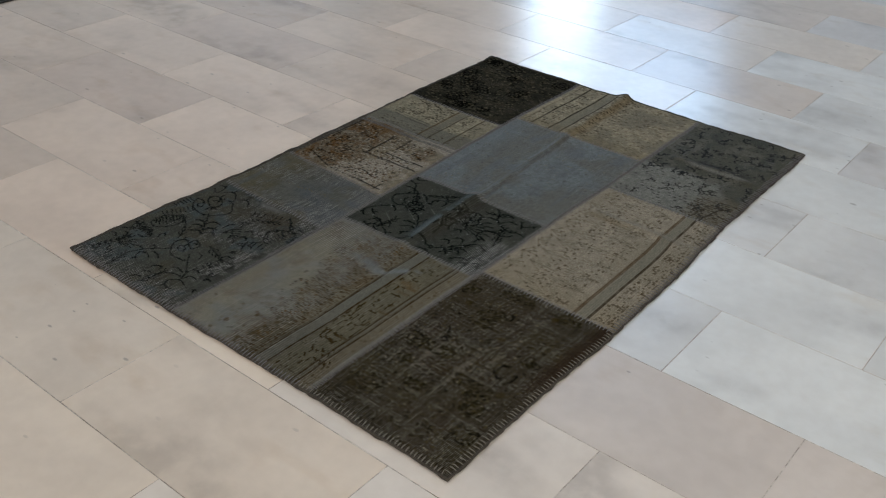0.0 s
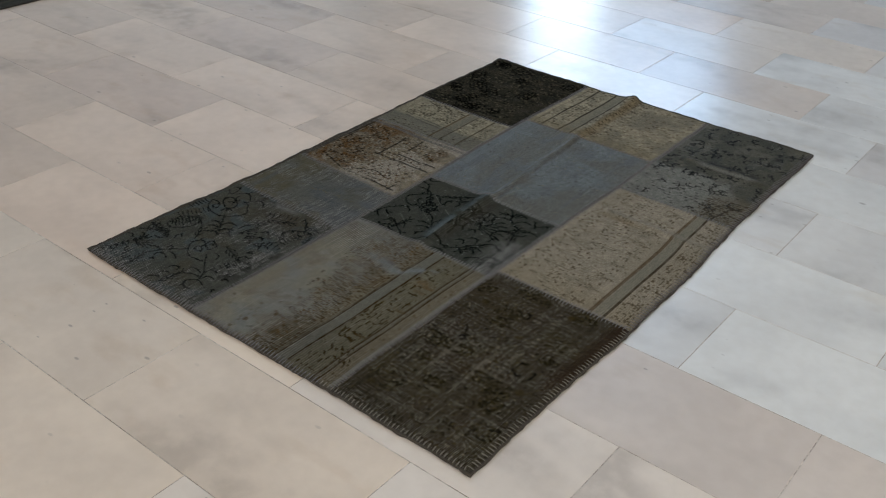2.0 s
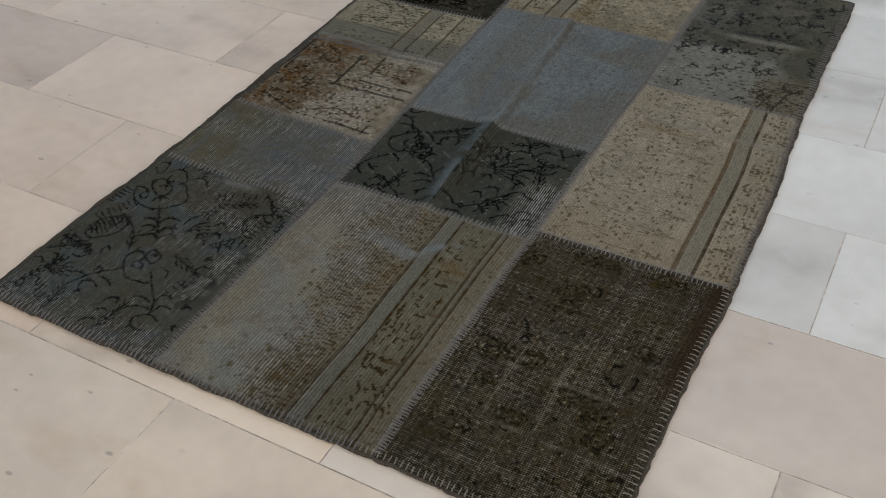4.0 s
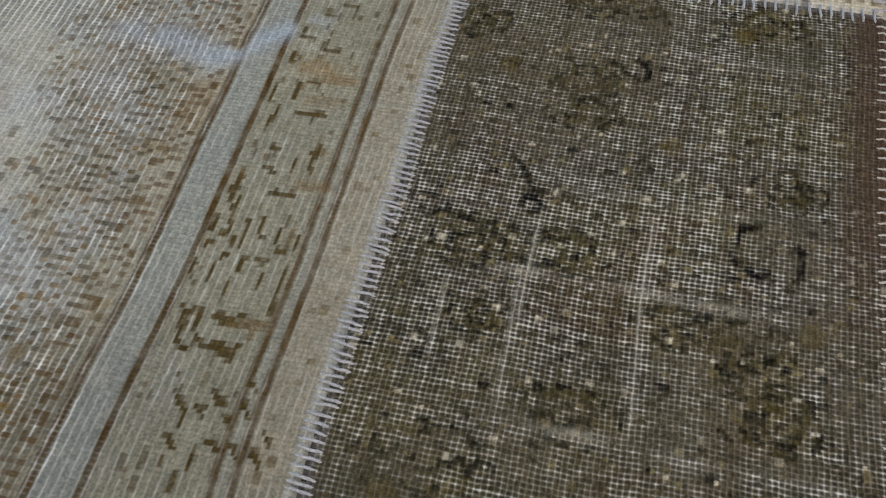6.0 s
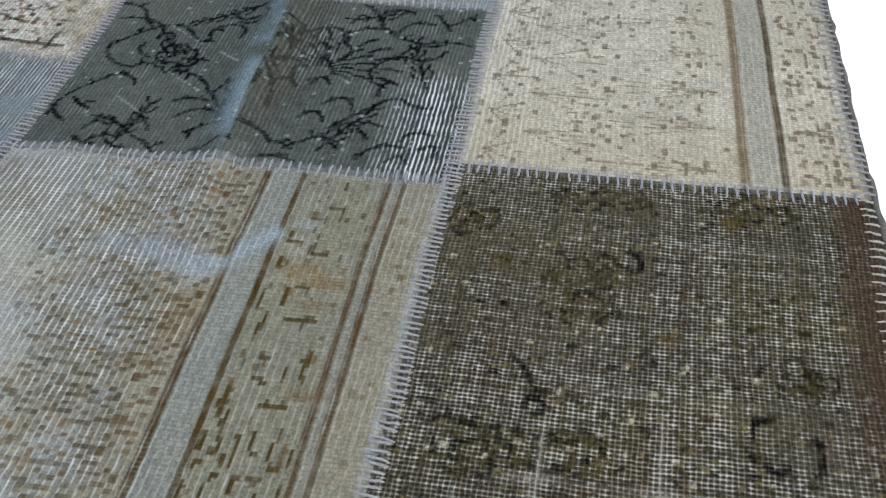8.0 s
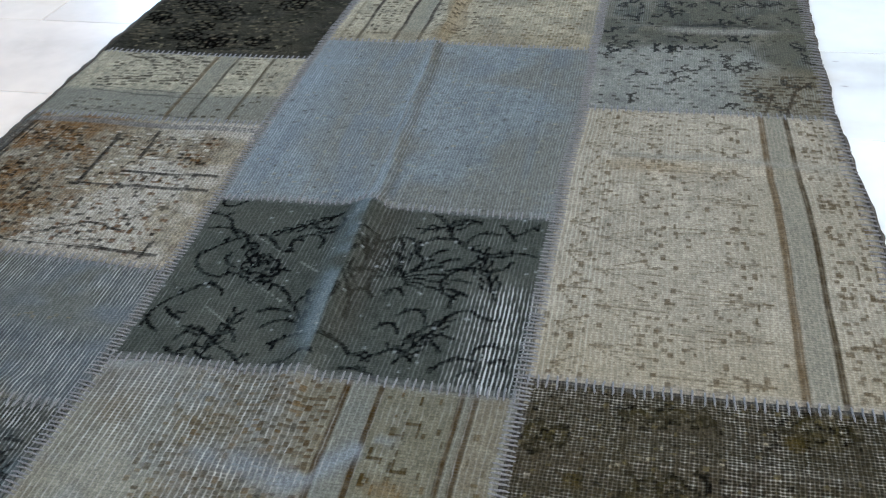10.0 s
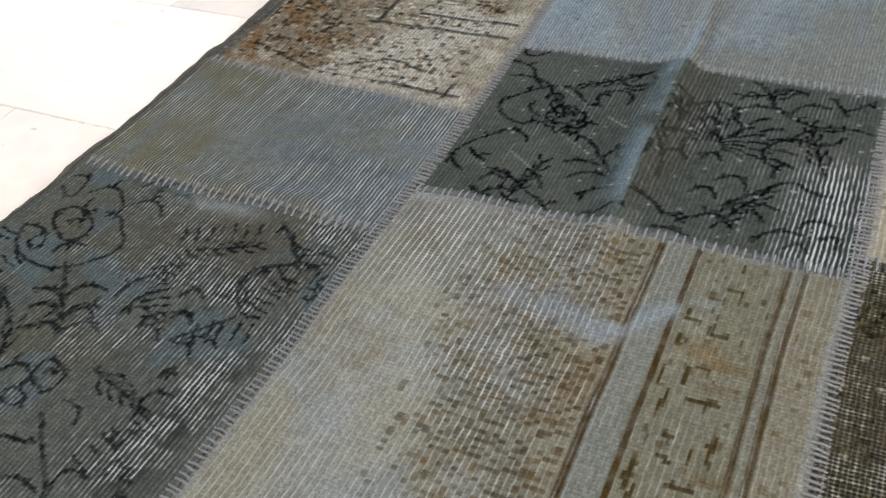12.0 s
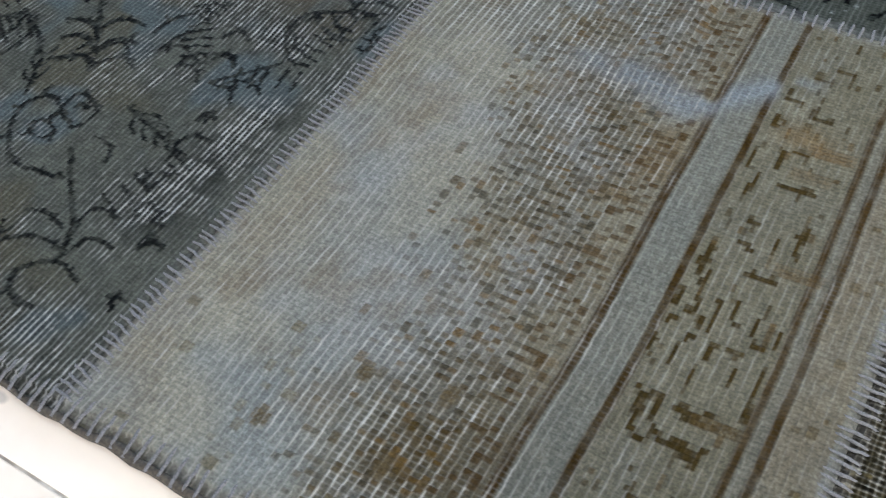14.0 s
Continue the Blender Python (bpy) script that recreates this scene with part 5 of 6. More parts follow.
def folded_patch():
    c = Cloth(S1, S2, MID_CUTS[3], RUG_L, (0.400, 0.372, 0.300), 9, FAR_KNOT)
    c.tint(step(c.X - S1, 0.21, 0.26) * step(smooth_noise(c.X, c.Y, 0.07, 6, 3), 0.35, 0.6), (0.265, 0.250, 0.215), 0.8)
    c.band(0.050, 0.0565, (0.036, 0.025, 0.010), 0.96)
    c.band(0.020, 0.024, (0.120, 0.095, 0.050), 0.6)
    c.band(0.112, 0.1185, (0.036, 0.025, 0.010), 0.96)
    c.band(0.119, 0.150, (0.270, 0.262, 0.222), 0.8)
    c.band(0.151, 0.158, (0.042, 0.029, 0.012), 0.95)
    c.band(0.176, 0.208, (0.175, 0.120, 0.058), 0.5, 0.022)
    for y in (0.055, 0.135, 0.215, 0.295, 0.375):
        c.glyph(0.083, y, 0.042, 0.040, (0.034, 0.024, 0.010), 0.0058, 0.7)
        c.dashes(0.060, 0.110, y + 0.025, y + 0.055, 0.012, 0.010, 0.7, (0.007, 0.004), UMBER)
    c.dashes(0.025, 0.05, 0.01, 0.41, 0.012, 0.014, 0.5, (0.006, 0.005), UMBER)
    c.dashes(0.158, 0.24, 0.01, 0.41, 0.010, 0.011, 0.5, (0.006, 0.005), (0.052, 0.034, 0.013))
    c.dashes(0.24, 0.42, 0.01, 0.41, 0.013, 0.012, 0.42, (0.007, 0.004), (0.140, 0.108, 0.060))
    c.tint(1 - step(c.Y - MID_CUTS[3], 0.03, 0.07), (0.245, 0.205, 0.130), 0.4)
    c.wear = 0.45 * smooth_noise(c.X, c.Y, 0.05, 1, 2) + 0.3 * step(c.X - S1, 0.2, 0.28)
    finish(c, "patch", FAB_BEIGE, "beige striped border patch with a raised fold", (0.40, 0.39, 0.385), cast=(1.04, 1.0, 0.90))


def brown_patch():
    c = Cloth(S2, RUG_W, 0, RIGHT_CUTS[1], (0.062, 0.055, 0.036), 10, NEAR_KNOT)
    X, Y = c.X - S2, c.Y
    K = (0.004, 0.0036, 0.003)
    c.tint(step(smooth_noise(c.X, c.Y, 0.08, 5, 3), 0.48, 0.66), (0.100, 0.088, 0.046), 0.8)
    c.tint(step(smooth_noise(c.X, c.Y, 0.07, 2, 2), 0.58, 0.74), (0.080, 0.054, 0.030), 0.6)
    c.tint(step(smooth_noise(c.X, c.Y, 0.10, 1, 2), 0.50, 0.70), (0.078, 0.064, 0.052), 0.6)
    for q in ((0.013, 0.529, 0.027, 0.528, 0.75), (0.027, 0.528, 0.017, 0.516, 0.45), (0.017, 0.516, 0.013, 0.529, 0.24),
              (0.034, 0.525, 0.046, 0.524, 0.81), (0.046, 0.524, 0.037, 0.514, 0.57), (0.037, 0.514, 0.034, 0.525, 0.30),
              (0.014, 0.506, 0.029, 0.503, -0.40), (0.105, 0.487, 0.112, 0.467, 0.25), (0.112, 0.467, 0.111, 0.450, -0.23),
              (0.116, 0.479, 0.132, 0.471, 0.51), (0.132, 0.471, 0.122, 0.452, 0.31), (0.135, 0.479, 0.153, 0.479, 0.50),
              (0.140, 0.459, 0.159, 0.459, 0.25), (0.162, 0.495, 0.170, 0.472, 0.28), (0.116, 0.441, 0.134, 0.438, -0.36),
              (0.115, 0.424, 0.132, 0.423, -0.35), (0.136, 0.444, 0.155, 0.445, -0.38), (0.140, 0.426, 0.147, 0.411, 0.37),):
        c.curl(*q, 0.0042, K)
    for q in ((0.081, 0.370, 0.099, 0.344, 0.07), (0.099, 0.344, 0.116, 0.338, -0.24), (0.098, 0.321, 0.110, 0.328, 0.54),
              (0.110, 0.328, 0.106, 0.317, 0.39), (0.121, 0.331, 0.135, 0.332, 0.50), (0.055, 0.303, 0.059, 0.262, -0.03),
              (0.059, 0.301, 0.074, 0.301, -0.28), (0.063, 0.286, 0.079, 0.276, 0.24), (0.078, 0.291, 0.094, 0.282, 0.20),
              (0.088, 0.275, 0.101, 0.276, -0.31), (0.072, 0.269, 0.086, 0.268, -0.19), (0.091, 0.300, 0.101, 0.294, -0.35),
              (0.034, 0.299, 0.050, 0.297, 0.37), (0.040, 0.287, 0.053, 0.286, 0.27), (0.117, 0.287, 0.130, 0.290, 0.55),
              (0.130, 0.290, 0.134, 0.275, 0.34), (0.137, 0.299, 0.151, 0.298, 0.36), (0.151, 0.298, 0.149, 0.281, 0.38),):
        c.curl(*q, 0.0042, K)
    for q in ((0.117, 0.271, 0.132, 0.274, -0.27), (0.142, 0.275, 0.157, 0.279, -0.23), (0.080, 0.222, 0.092, 0.222, 0.45),
              (0.092, 0.222, 0.089, 0.208, 0.37), (0.079, 0.210, 0.090, 0.208, -0.35), (0.284, 0.389, 0.296, 0.385, 0.68),
              (0.296, 0.385, 0.303, 0.356, 0.06), (0.285, 0.361, 0.301, 0.361, 0.38), (0.272, 0.334, 0.258, 0.319, -0.34),
              (0.258, 0.319, 0.257, 0.299, -0.14), (0.299, 0.322, 0.299, 0.292, 0.12), (0.265, 0.296, 0.280, 0.296, -0.27),
              (0.210, 0.252, 0.229, 0.251, 0.21), (0.213, 0.235, 0.231, 0.235, -0.20), (0.232, 0.246, 0.236, 0.234, 0.44),
              (0.215, 0.222, 0.228, 0.221, 0.29), (0.239, 0.259, 0.260, 0.259, 0.23), (0.249, 0.211, 0.278, 0.221, 0.08),):
        c.curl(*q, 0.0042, K)
    for q in ((0.278, 0.221, 0.293, 0.235, -0.07), (0.281, 0.242, 0.294, 0.246, 0.31), (0.249, 0.236, 0.265, 0.237, -0.22),
              (0.253, 0.250, 0.267, 0.254, -0.13), (0.273, 0.184, 0.274, 0.161, -0.24), (0.273, 0.184, 0.296, 0.202, 0.23),
              (0.296, 0.202, 0.304, 0.178, 0.29), (0.304, 0.178, 0.287, 0.158, 0.12), (0.281, 0.186, 0.291, 0.186, 0.50),
              (0.139, 0.157, 0.158, 0.173, 0.28), (0.158, 0.173, 0.171, 0.160, 0.28), (0.171, 0.160, 0.154, 0.146, 0.22),
              (0.154, 0.146, 0.139, 0.157, 0.31), (0.149, 0.160, 0.159, 0.161, 0.45), (0.212, 0.192, 0.213, 0.181, 0.42),
              (0.249, 0.568, 0.272, 0.569, 0.48), (0.253, 0.554, 0.273, 0.552, 0.35), (0.280, 0.563, 0.296, 0.560, 0.72),):
        c.curl(*q, 0.0042, K)
    for q in ((0.101, 0.556, 0.120, 0.556, 0.54), (0.134, 0.566, 0.154, 0.565, 0.37), (0.162, 0.560, 0.178, 0.555, 0.49),):
        c.curl(*q, 0.0042, K)
    # clusters of small black knots: what is left of blossoms
    for x, y, r, n in ((0.027, 0.520, 0.022, 22), (0.131, 0.464, 0.030, 36), (0.131, 0.428, 0.026, 24), (0.070, 0.282, 0.034, 46), (0.137, 0.286, 0.028, 30),
                       (0.089, 0.217, 0.020, 18), (0.290, 0.373, 0.024, 22), (0.222, 0.244, 0.030, 34), (0.273, 0.225, 0.032, 30), (0.288, 0.179, 0.032, 34),
                       (0.156, 0.159, 0.030, 34), (0.263, 0.563, 0.030, 26), (0.115, 0.559, 0.022, 20), (0.152, 0.566, 0.022, 20), (0.070, 0.105, 0.036, 34), (0.225, 0.065, 0.040, 40), (0.330, 0.110, 0.030, 26)):
        s, A, B = c.window(x, y, 1.6 * r)
        m = 0.55 * (1 - step(np.hypot((A - x) / 1.25, (B - y) / 0.8), 0.6 * r, 1.25 * r))[..., None]
        c.dye[s] = c.dye[s] * (1 - m) + np.array((0.105, 0.090, 0.036)) * m
        for _ in range(int(0.9 * n)):
            q, d = 6.283 * c.rng.rand(), r * math.sqrt(c.rng.rand())
            px, py = x + 1.25 * d * math.cos(q), y + 0.8 * d * math.sin(q)
            ang = q + 1.57 + 0.8 * (c.rng.rand() - 0.5)
            l = 0.003 + 0.005 * c.rng.rand()
            c.stroke(((px, py), (px + l * math.cos(ang), py + l * math.sin(ang))), 0.0038, K, 0.95)
    c.dashes(0.01, 0.37, 0.01, 0.60, 0.019, 0.017, 0.22, (0.0060, 0.0036), K)
    for x, y in ((0.060, 0.470), (0.200, 0.405), (0.245, 0.545), (0.050, 0.080), (0.310, 0.250)):
        s, A, B = c.window(x, y, 0.02)
        c.put(s, 1 - step(np.hypot(A - x, B - y), 0.006, 0.014), (0.090, 0.070, 0.022), 0.5)
    c.flecks(110, 0.0022, (0.62, 0.59, 0.50))
    c.flecks(420, 0.0022, (0.190, 0.165, 0.085))
    c.flecks(260, 0.0022, (0.008, 0.007, 0.006))
    for x, y in ((0.034, 0.276), (0.139, 0.219), (0.157, 0.466), (0.021, 0.471), (0.247, 0.217), (0.312, 0.178), (0.206, 0.292)):
        s, A, B = c.window(x, y, 0.008)
        c.put(s, 1 - step(np.hypot(A - x, B - y), 0.0014, 0.0032), (0.62, 0.60, 0.55), 0.1)
    pale = np.zeros_like(X)
    c.tint(step(smooth_noise(c.X * 0.6, c.Y * 4, 0.05, 7, 3), 0.48, 0.72), (0.085, 0.074, 0.044), 0.5)
    for y, x0, x1 in ((0.342, 0.11, 0.30), (0.259, 0.07, 0.32), (0.506, 0.17, 0.32), (0.140, 0.10, 0.36), (0.060, 0.05, 0.30)):
        yy = y + 0.014 * (smooth_noise(c.X, c.X * 0, 0.06, 3) - 0.5)
        pale = pale + np.exp(-((Y - yy) / 0.0045) ** 2) * step(X, x0, x0 + 0.05) * (1 - step(X, x1 - 0.05, x1)) * smooth_noise(c.X, c.Y, 0.03, 1)
    for x, y0, y1 in ((0.109, 0.13, 0.27), (0.114, 0.20, 0.33), (0.196, 0.14, 0.34), (0.058, 0.17, 0.26)):
        pale = pale + np.exp(-((X - x) / 0.0016) ** 2) * step(Y, y0, y0 + 0.03) * (1 - step(Y, y1 - 0.03, y1)) * 0.9
    c.tint(pale, (0.34, 0.33, 0.30), 0.85)
    n = smooth_noise(c.X, c.Y, 0.085, 4, 3)
    plainer = step(smooth_noise(c.X, c.Y, 0.06, 6, 3), 0.40, 0.78)
    lines = 0.45 + 0.6 * smooth_noise(c.X * 14, c.Y, 0.06, 2, 2) + 0.6 * smooth_noise(c.X, c.Y * 14, 0.06, 3, 2)
    c.wear = np.clip((0.80 + 0.55 * step(n, 0.35, 0.65) + 0.15 * (1 - step(Y, 0.0, 0.3)) - 0.20 * step(Y, 0.36, 0.46) * (1 - step(X, 0.14, 0.24)) - 0.50 * plainer) * lines + 0.5 * pale, 0.08, 1.1)
    c.tint(plainer * (1 - c.pile), (0.088, 0.079, 0.058), 0.75)
    quiet = step(Y, 0.34, 0.46) * (1 - step(X, 0.16, 0.26)) * (1 - c.pile)
    c.tint(quiet, (0.098, 0.087, 0.062), 0.6)
    margin = step(X + 0.02 * (n - 0.5), 0.315, 0.350) * step(Y, 0.22, 0.36)
    c.wear *= 1 - 0.75 * margin
    c.tint(margin, (0.066, 0.042, 0.031), 0.8)
    foot = (1 - step(Y + 0.35 * X, 0.06, 0.16)) * (1 - step(Y, 0.10, 0.16))
    c.wear *= 1 - 0.25 * foot
    c.tint(foot, (0.040, 0.037, 0.030), 0.4)
    finish(c, "patch", FAB_GRID, "dark brown patch worn to an open pale grid weave", (0.30, 0.29, 0.30), cast=(0.95, 0.885, 0.775))


def beige_patch():
    c = Cloth(S2, RUG_W, RIGHT_CUTS[1], RIGHT_CUTS[2], (0.425, 0.395, 0.335), 11, NEAR_KNOT, None, 0.55)
    X, Y = c.X - S2, c.Y - RIGHT_CUTS[1]
    tan, pale = (0.130, 0.100, 0.058), (0.165, 0.132, 0.082)
    c.tint(step(smooth_noise(c.X, c.Y, 0.12, 3, 2), 0.5, 0.7), (0.390, 0.360, 0.295), 0.7)
    c.tint(1 - step(Y, 0.0, 0.16), (0.375, 0.332, 0.245), 0.6)
    # fans of thin lines that open away from the stripe, and square dots in chains between them
    for j in range(10):
        for x, y, way, reach in ((0.240, 0.022 + 0.066 * j, -1, 0.115), (0.055, 0.055 + 0.066 * j, 1, 0.080), (0.020, 0.022 + 0.066 * j, 1, 0.045)):
            x, y = x + 0.008 * (c.rng.rand() - 0.5), y + 0.006 * (c.rng.rand() - 0.5)
            for k in range(-2, 3):
                tip = (x + way * (reach - 0.014 * abs(k)), y + 0.013 * k + 0.004 * (c.rng.rand() - 0.5))
                n = 9
                for f in range(n):
                    if c.rng.rand() < 0.78 - 0.05 * abs(k):
                        p = (x + (tip[0] - x) * f / n, y + (tip[1] - y) * f / n)
                        q = (x + (tip[0] - x) * (f + 0.75) / n, y + (tip[1] - y) * (f + 0.75) / n)
                        c.stroke((p, q), 0.0020, pale, 0.40 + 0.5 * c.rng.rand())
                if c.rng.rand() < 0.8:
                    s, A, B = c.window(tip[0], tip[1], 0.010)
                    c.put(s, ((np.abs(A - tip[0]) < 0.0026) * (np.abs(B - tip[1]) < 0.0030)) * 0.85, tan)
    for x, spread, n in ((0.118, 0.028, 130), (0.205, 0.045, 190), (0.045, 0.045, 70)):
        for _ in range(n):
            a, b = x + spread * (c.rng.rand() + c.rng.rand() - 1), 0.59 * c.rng.rand()
            if math.sin(b * 95.2) > -0.2 or c.rng.rand() < 0.3:
                tall = 0.0026 + 0.0024 * (c.rng.rand() < 0.3)
                s, A, B = c.window(a, b, 0.012)
                c.put(s, ((np.abs(A - a) < 0.0024) * (np.abs(B - b) < tall)) * (0.55 + 0.4 * c.rng.rand()), tan)
    c.band(0.256, 0.265, (0.130, 0.086, 0.038), 0.85)
    c.band(0.265, 0.2925, (0.300, 0.292, 0.250), 0.95)
    c.band(0.2925, 0.2990, (0.060, 0.042, 0.018), 0.95)
    c.dashes(0.303, 0.309, 0.01, 0.60, 0.008, 0.018, 0.5, (0.004, 0.016), (0.150, 0.110, 0.060))
    for i in range(9):
        c.glyph(0.336, 0.036 + 0.066 * i, 0.046, 0.044, tan, 0.0050, 0.6)
    c.dashes(0.308, 0.366, 0.01, 0.60, 0.012, 0.012, 0.42, (0.0056, 0.0046), tan)
    # the crease's light streak and its darker side, put into the yarn colour
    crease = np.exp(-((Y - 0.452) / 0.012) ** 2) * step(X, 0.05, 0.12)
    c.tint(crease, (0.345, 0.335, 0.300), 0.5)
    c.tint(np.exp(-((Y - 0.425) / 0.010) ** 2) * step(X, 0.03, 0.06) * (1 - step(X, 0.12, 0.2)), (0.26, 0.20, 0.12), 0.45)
    c.wear = 0.55 * smooth_noise(c.X, c.Y, 0.05, 2, 2) + 0.5 * (1 - step(X, 0.05, 0.12))
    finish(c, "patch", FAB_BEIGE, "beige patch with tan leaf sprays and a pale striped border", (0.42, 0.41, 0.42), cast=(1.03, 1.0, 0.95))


def sage_patch():
    c = Cloth(S2, RUG_W, RIGHT_CUTS[2], RUG_L, (0.295, 0.298, 0.272), 12, 0.0018, None, 0.7)
    X, Y = c.X - S2, c.Y - RIGHT_CUTS[2]
    line, black = (0.040, 0.038, 0.029), (0.012, 0.013, 0.010)
    edge = 0.225 + 0.06 * (smooth_noise(c.X, c.Y, 0.07, 1, 2) - 0.5) - 0.10 * step(X, 0.22, 0.38)
    dark = step(Y, edge - 0.02, edge + 0.03)
    c.tint(dark, (0.122, 0.120, 0.090), 0.93)
    c.tint(dark * step(smooth_noise(c.X, c.Y, 0.06, 4, 3), 0.52, 0.70), (0.200, 0.195, 0.155), 0.8)
    c.tint(dark * step(smooth_noise(c.X, c.Y, 0.05, 2, 3), 0.52, 0.68), (0.090, 0.094, 0.078), 0.7)
    c.tint(step(X, 0.20, 0.30) * (1 - step(Y, 0.12, 0.20)), (0.205, 0.175, 0.110), 0.7)
    # vines: chains of curls that wander, with leaves to either side
    c.sprouting = True
    for k in range(95):
        x, y, q = 0.02 + 0.34 * c.rng.rand(), 0.015 + 0.56 * c.rng.rand(), 6.283 * c.rng.rand()
        if y < 0.20 and c.rng.rand() < 0.35:
            continue
        turn = 0.9 if c.rng.rand() < 0.5 else -0.9
        for _ in range(c.rng.randint(3, 6)):
            l = 0.007 + 0.007 * c.rng.rand()
            a, b = x + l * math.cos(q), y + l * math.sin(q)
            c.curl(x, y, a, b, 0.3 * turn * c.rng.rand(), 0.0030, line if y < 0.20 else black)
            x, y, q = a, b, q + turn * (0.4 + 0.8 * c.rng.rand())
    c.sprouting = False
    c.dashes(0.02, 0.37, 0.01, 0.57, 0.018, 0.015, 0.34, (0.0080, 0.0044), (0.040, 0.036, 0.024))
    c.dashes(0.24, 0.38, 0.01, 0.14, 0.011, 0.010, 0.7, (0.008, 0.0050), (0.075, 0.050, 0.020))
    c.stroke(((0.300, 0.0), (0.318, 0.08), (0.345, 0.115)), 0.0055, (0.050, 0.035, 0.016))
    c.stroke(((0.268, 0.0), (0.286, 0.07)), 0.0045, (0.062, 0.044, 0.020))
    # light on the crease and shade beyond it, painted into the yarn colour
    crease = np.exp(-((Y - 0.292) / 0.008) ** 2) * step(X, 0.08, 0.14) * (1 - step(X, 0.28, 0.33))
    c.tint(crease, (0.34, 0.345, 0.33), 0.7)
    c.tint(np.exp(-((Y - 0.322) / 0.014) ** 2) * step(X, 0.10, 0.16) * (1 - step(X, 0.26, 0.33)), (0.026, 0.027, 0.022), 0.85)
    c.flecks(110, 0.003, (0.25, 0.24, 0.19))
    c.wear = 0.3 * step(smooth_noise(c.X, c.Y, 0.05, 6, 2), 0.5, 0.7)
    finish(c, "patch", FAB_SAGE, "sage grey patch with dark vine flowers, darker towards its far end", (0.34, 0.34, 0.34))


for make in (floral_patch, border_patch, brown_patch, teal_patch, ribbed_patch, beige_patch, rust_patch, slate_patch,
             cream_patch, charcoal_patch, folded_patch, sage_patch):
    make()


# ---------------------------------------------------------------- backing and bound edge
def rug_outline(step_length=0.012):
    pts = []
    for a, b in (((0, 0), (RUG_W, 0)), ((RUG_W, 0), (RUG_W, RUG_L)), ((RUG_W, RUG_L), (0, RUG_L)), ((0, RUG_L), (0, 0))):
        n = int(math.dist(a, b) / step_length)
        pts += [(a[0] + (b[0] - a[0]) * i / n, a[1] + (b[1] - a[1]) * i / n) for i in range(n)]
    return pts


def tube(bm, places, radius, sides=6, closed=False):
    rings = []
    n = len(places)
    for i, p in enumerate(places):
        a = places[(i - 1) % n] if closed or i else p
        b = places[(i + 1) % n] if closed or i < n - 1 else p
        d = (Vector(b) - Vector(a)).normalized()
        side = d.cross(Vector((0, 0, 1))).normalized()
        up = side.cross(d)
        r = radius(i / n) if callable(radius) else radius
        rings.append([bm.verts.new(Vector(p) + r * (math.cos(2 * math.pi * k / sides) * side + math.sin(2 * math.pi * k / sides) * up)) for k in range(sides)])
    for i in range(n if closed else n - 1):
        A, B = rings[i], rings[(i + 1) % n]
        for k in range(sides):
            bm.faces.new((A[k], A[(k + 1) % sides], B[(k + 1) % sides], B[k]))
    if not closed:
        bm.faces.new(rings[0][::-1])
        bm.faces.new(rings[-1])
    for f in bm.faces:
        f.smooth = True


rim, rag = [], random.Random(8)
for x, y in rug_outline():
    u, v = rug_place(np.array(x), np.array(y))
    lift = float(rug_height(np.array(x), np.array(y))) - PILE
    rim.append((float(u) + 0.0026 * (rag.random() - 0.5), float(v) + 0.0026 * (rag.random() - 0.5), 0.0036 + max(0.0, lift)))
bm = bmesh.new()
tube(bm, rim, lambda f: 0.0032 + 0.0012 * math.sin(2900 * f) * math.sin(431 * f), 6, True)
mesh_object("edge_binding", bm, CORD, rug, "dark overcast cord round the rug's edge")
bm = bmesh.new()
box(bm, 0.012, RUG_W - 0.012, 0.012, RUG_L - 0.012, 0.0, 0.0022)
mesh_object("backing", bm, BACKING, rug, "dark cloth backing under the patches")


# ---------------------------------------------------------------- stitches over the seams
def stitch_mesh(name, length, thick, arch, mat, seed):
    rng = random.Random(seed)
    bm = bmesh.new()
    pts = []
    for i in range(6):
        f = i / 5
        pts.append((0.0011 * (rng.random() - 0.5), (f - 0.5) * length, arch * math.sin(math.pi * f) ** 0.6 - 0.0005))
    tube(bm, pts, thick, 5)
    me = bpy.data.meshes.new(name)
    bm.to_mesh(me)
    bm.free()
    me.materials.append(mat)
    return me


LONG = [stitch_mesh("stitch", 0.021, 0.0012, 0.0018, THREAD, k) for k in range(5)]
DULL = [stitch_mesh("stitch", 0.022, 0.0012, 0.0016, THREAD_DULL, k + 9) for k in range(5)]
SHORT = [stitch_mesh("stitch", 0.015, 0.0011, 0.0016, THREAD_EDGE, k + 20) for k in range(5)]
rnd = random.Random(4)


def seam_stitches(a, b, gap, across, shift=0.0):
    """Poses of the stitches along a seam from a to b; across: the turn of the stitch about the upright."""
    n = int(math.dist(a, b) / gap)
    poses = []
    for i in range(n):
        f = (i + 0.5 + 0.25 * (rnd.random() - 0.5)) / n
        x, y = a[0] + (b[0] - a[0]) * f, a[1] + (b[1] - a[1]) * f
        turn = across + 9 * (rnd.random() - 0.5)
        d = (-math.sin(radians(across)) * shift, math.cos(radians(across)) * shift)
        x, y = x + d[0] + 0.002 * (rnd.random() - 0.5), y + d[1] + 0.002 * (rnd.random() - 0.5)
        u, v = rug_place(np.array(x), np.array(y))
        z = float(rug_height(np.array(x), np.array(y))) - 0.0012
        poses.append(pose(float(u), float(v), z, 0, 0, turn))
    return poses


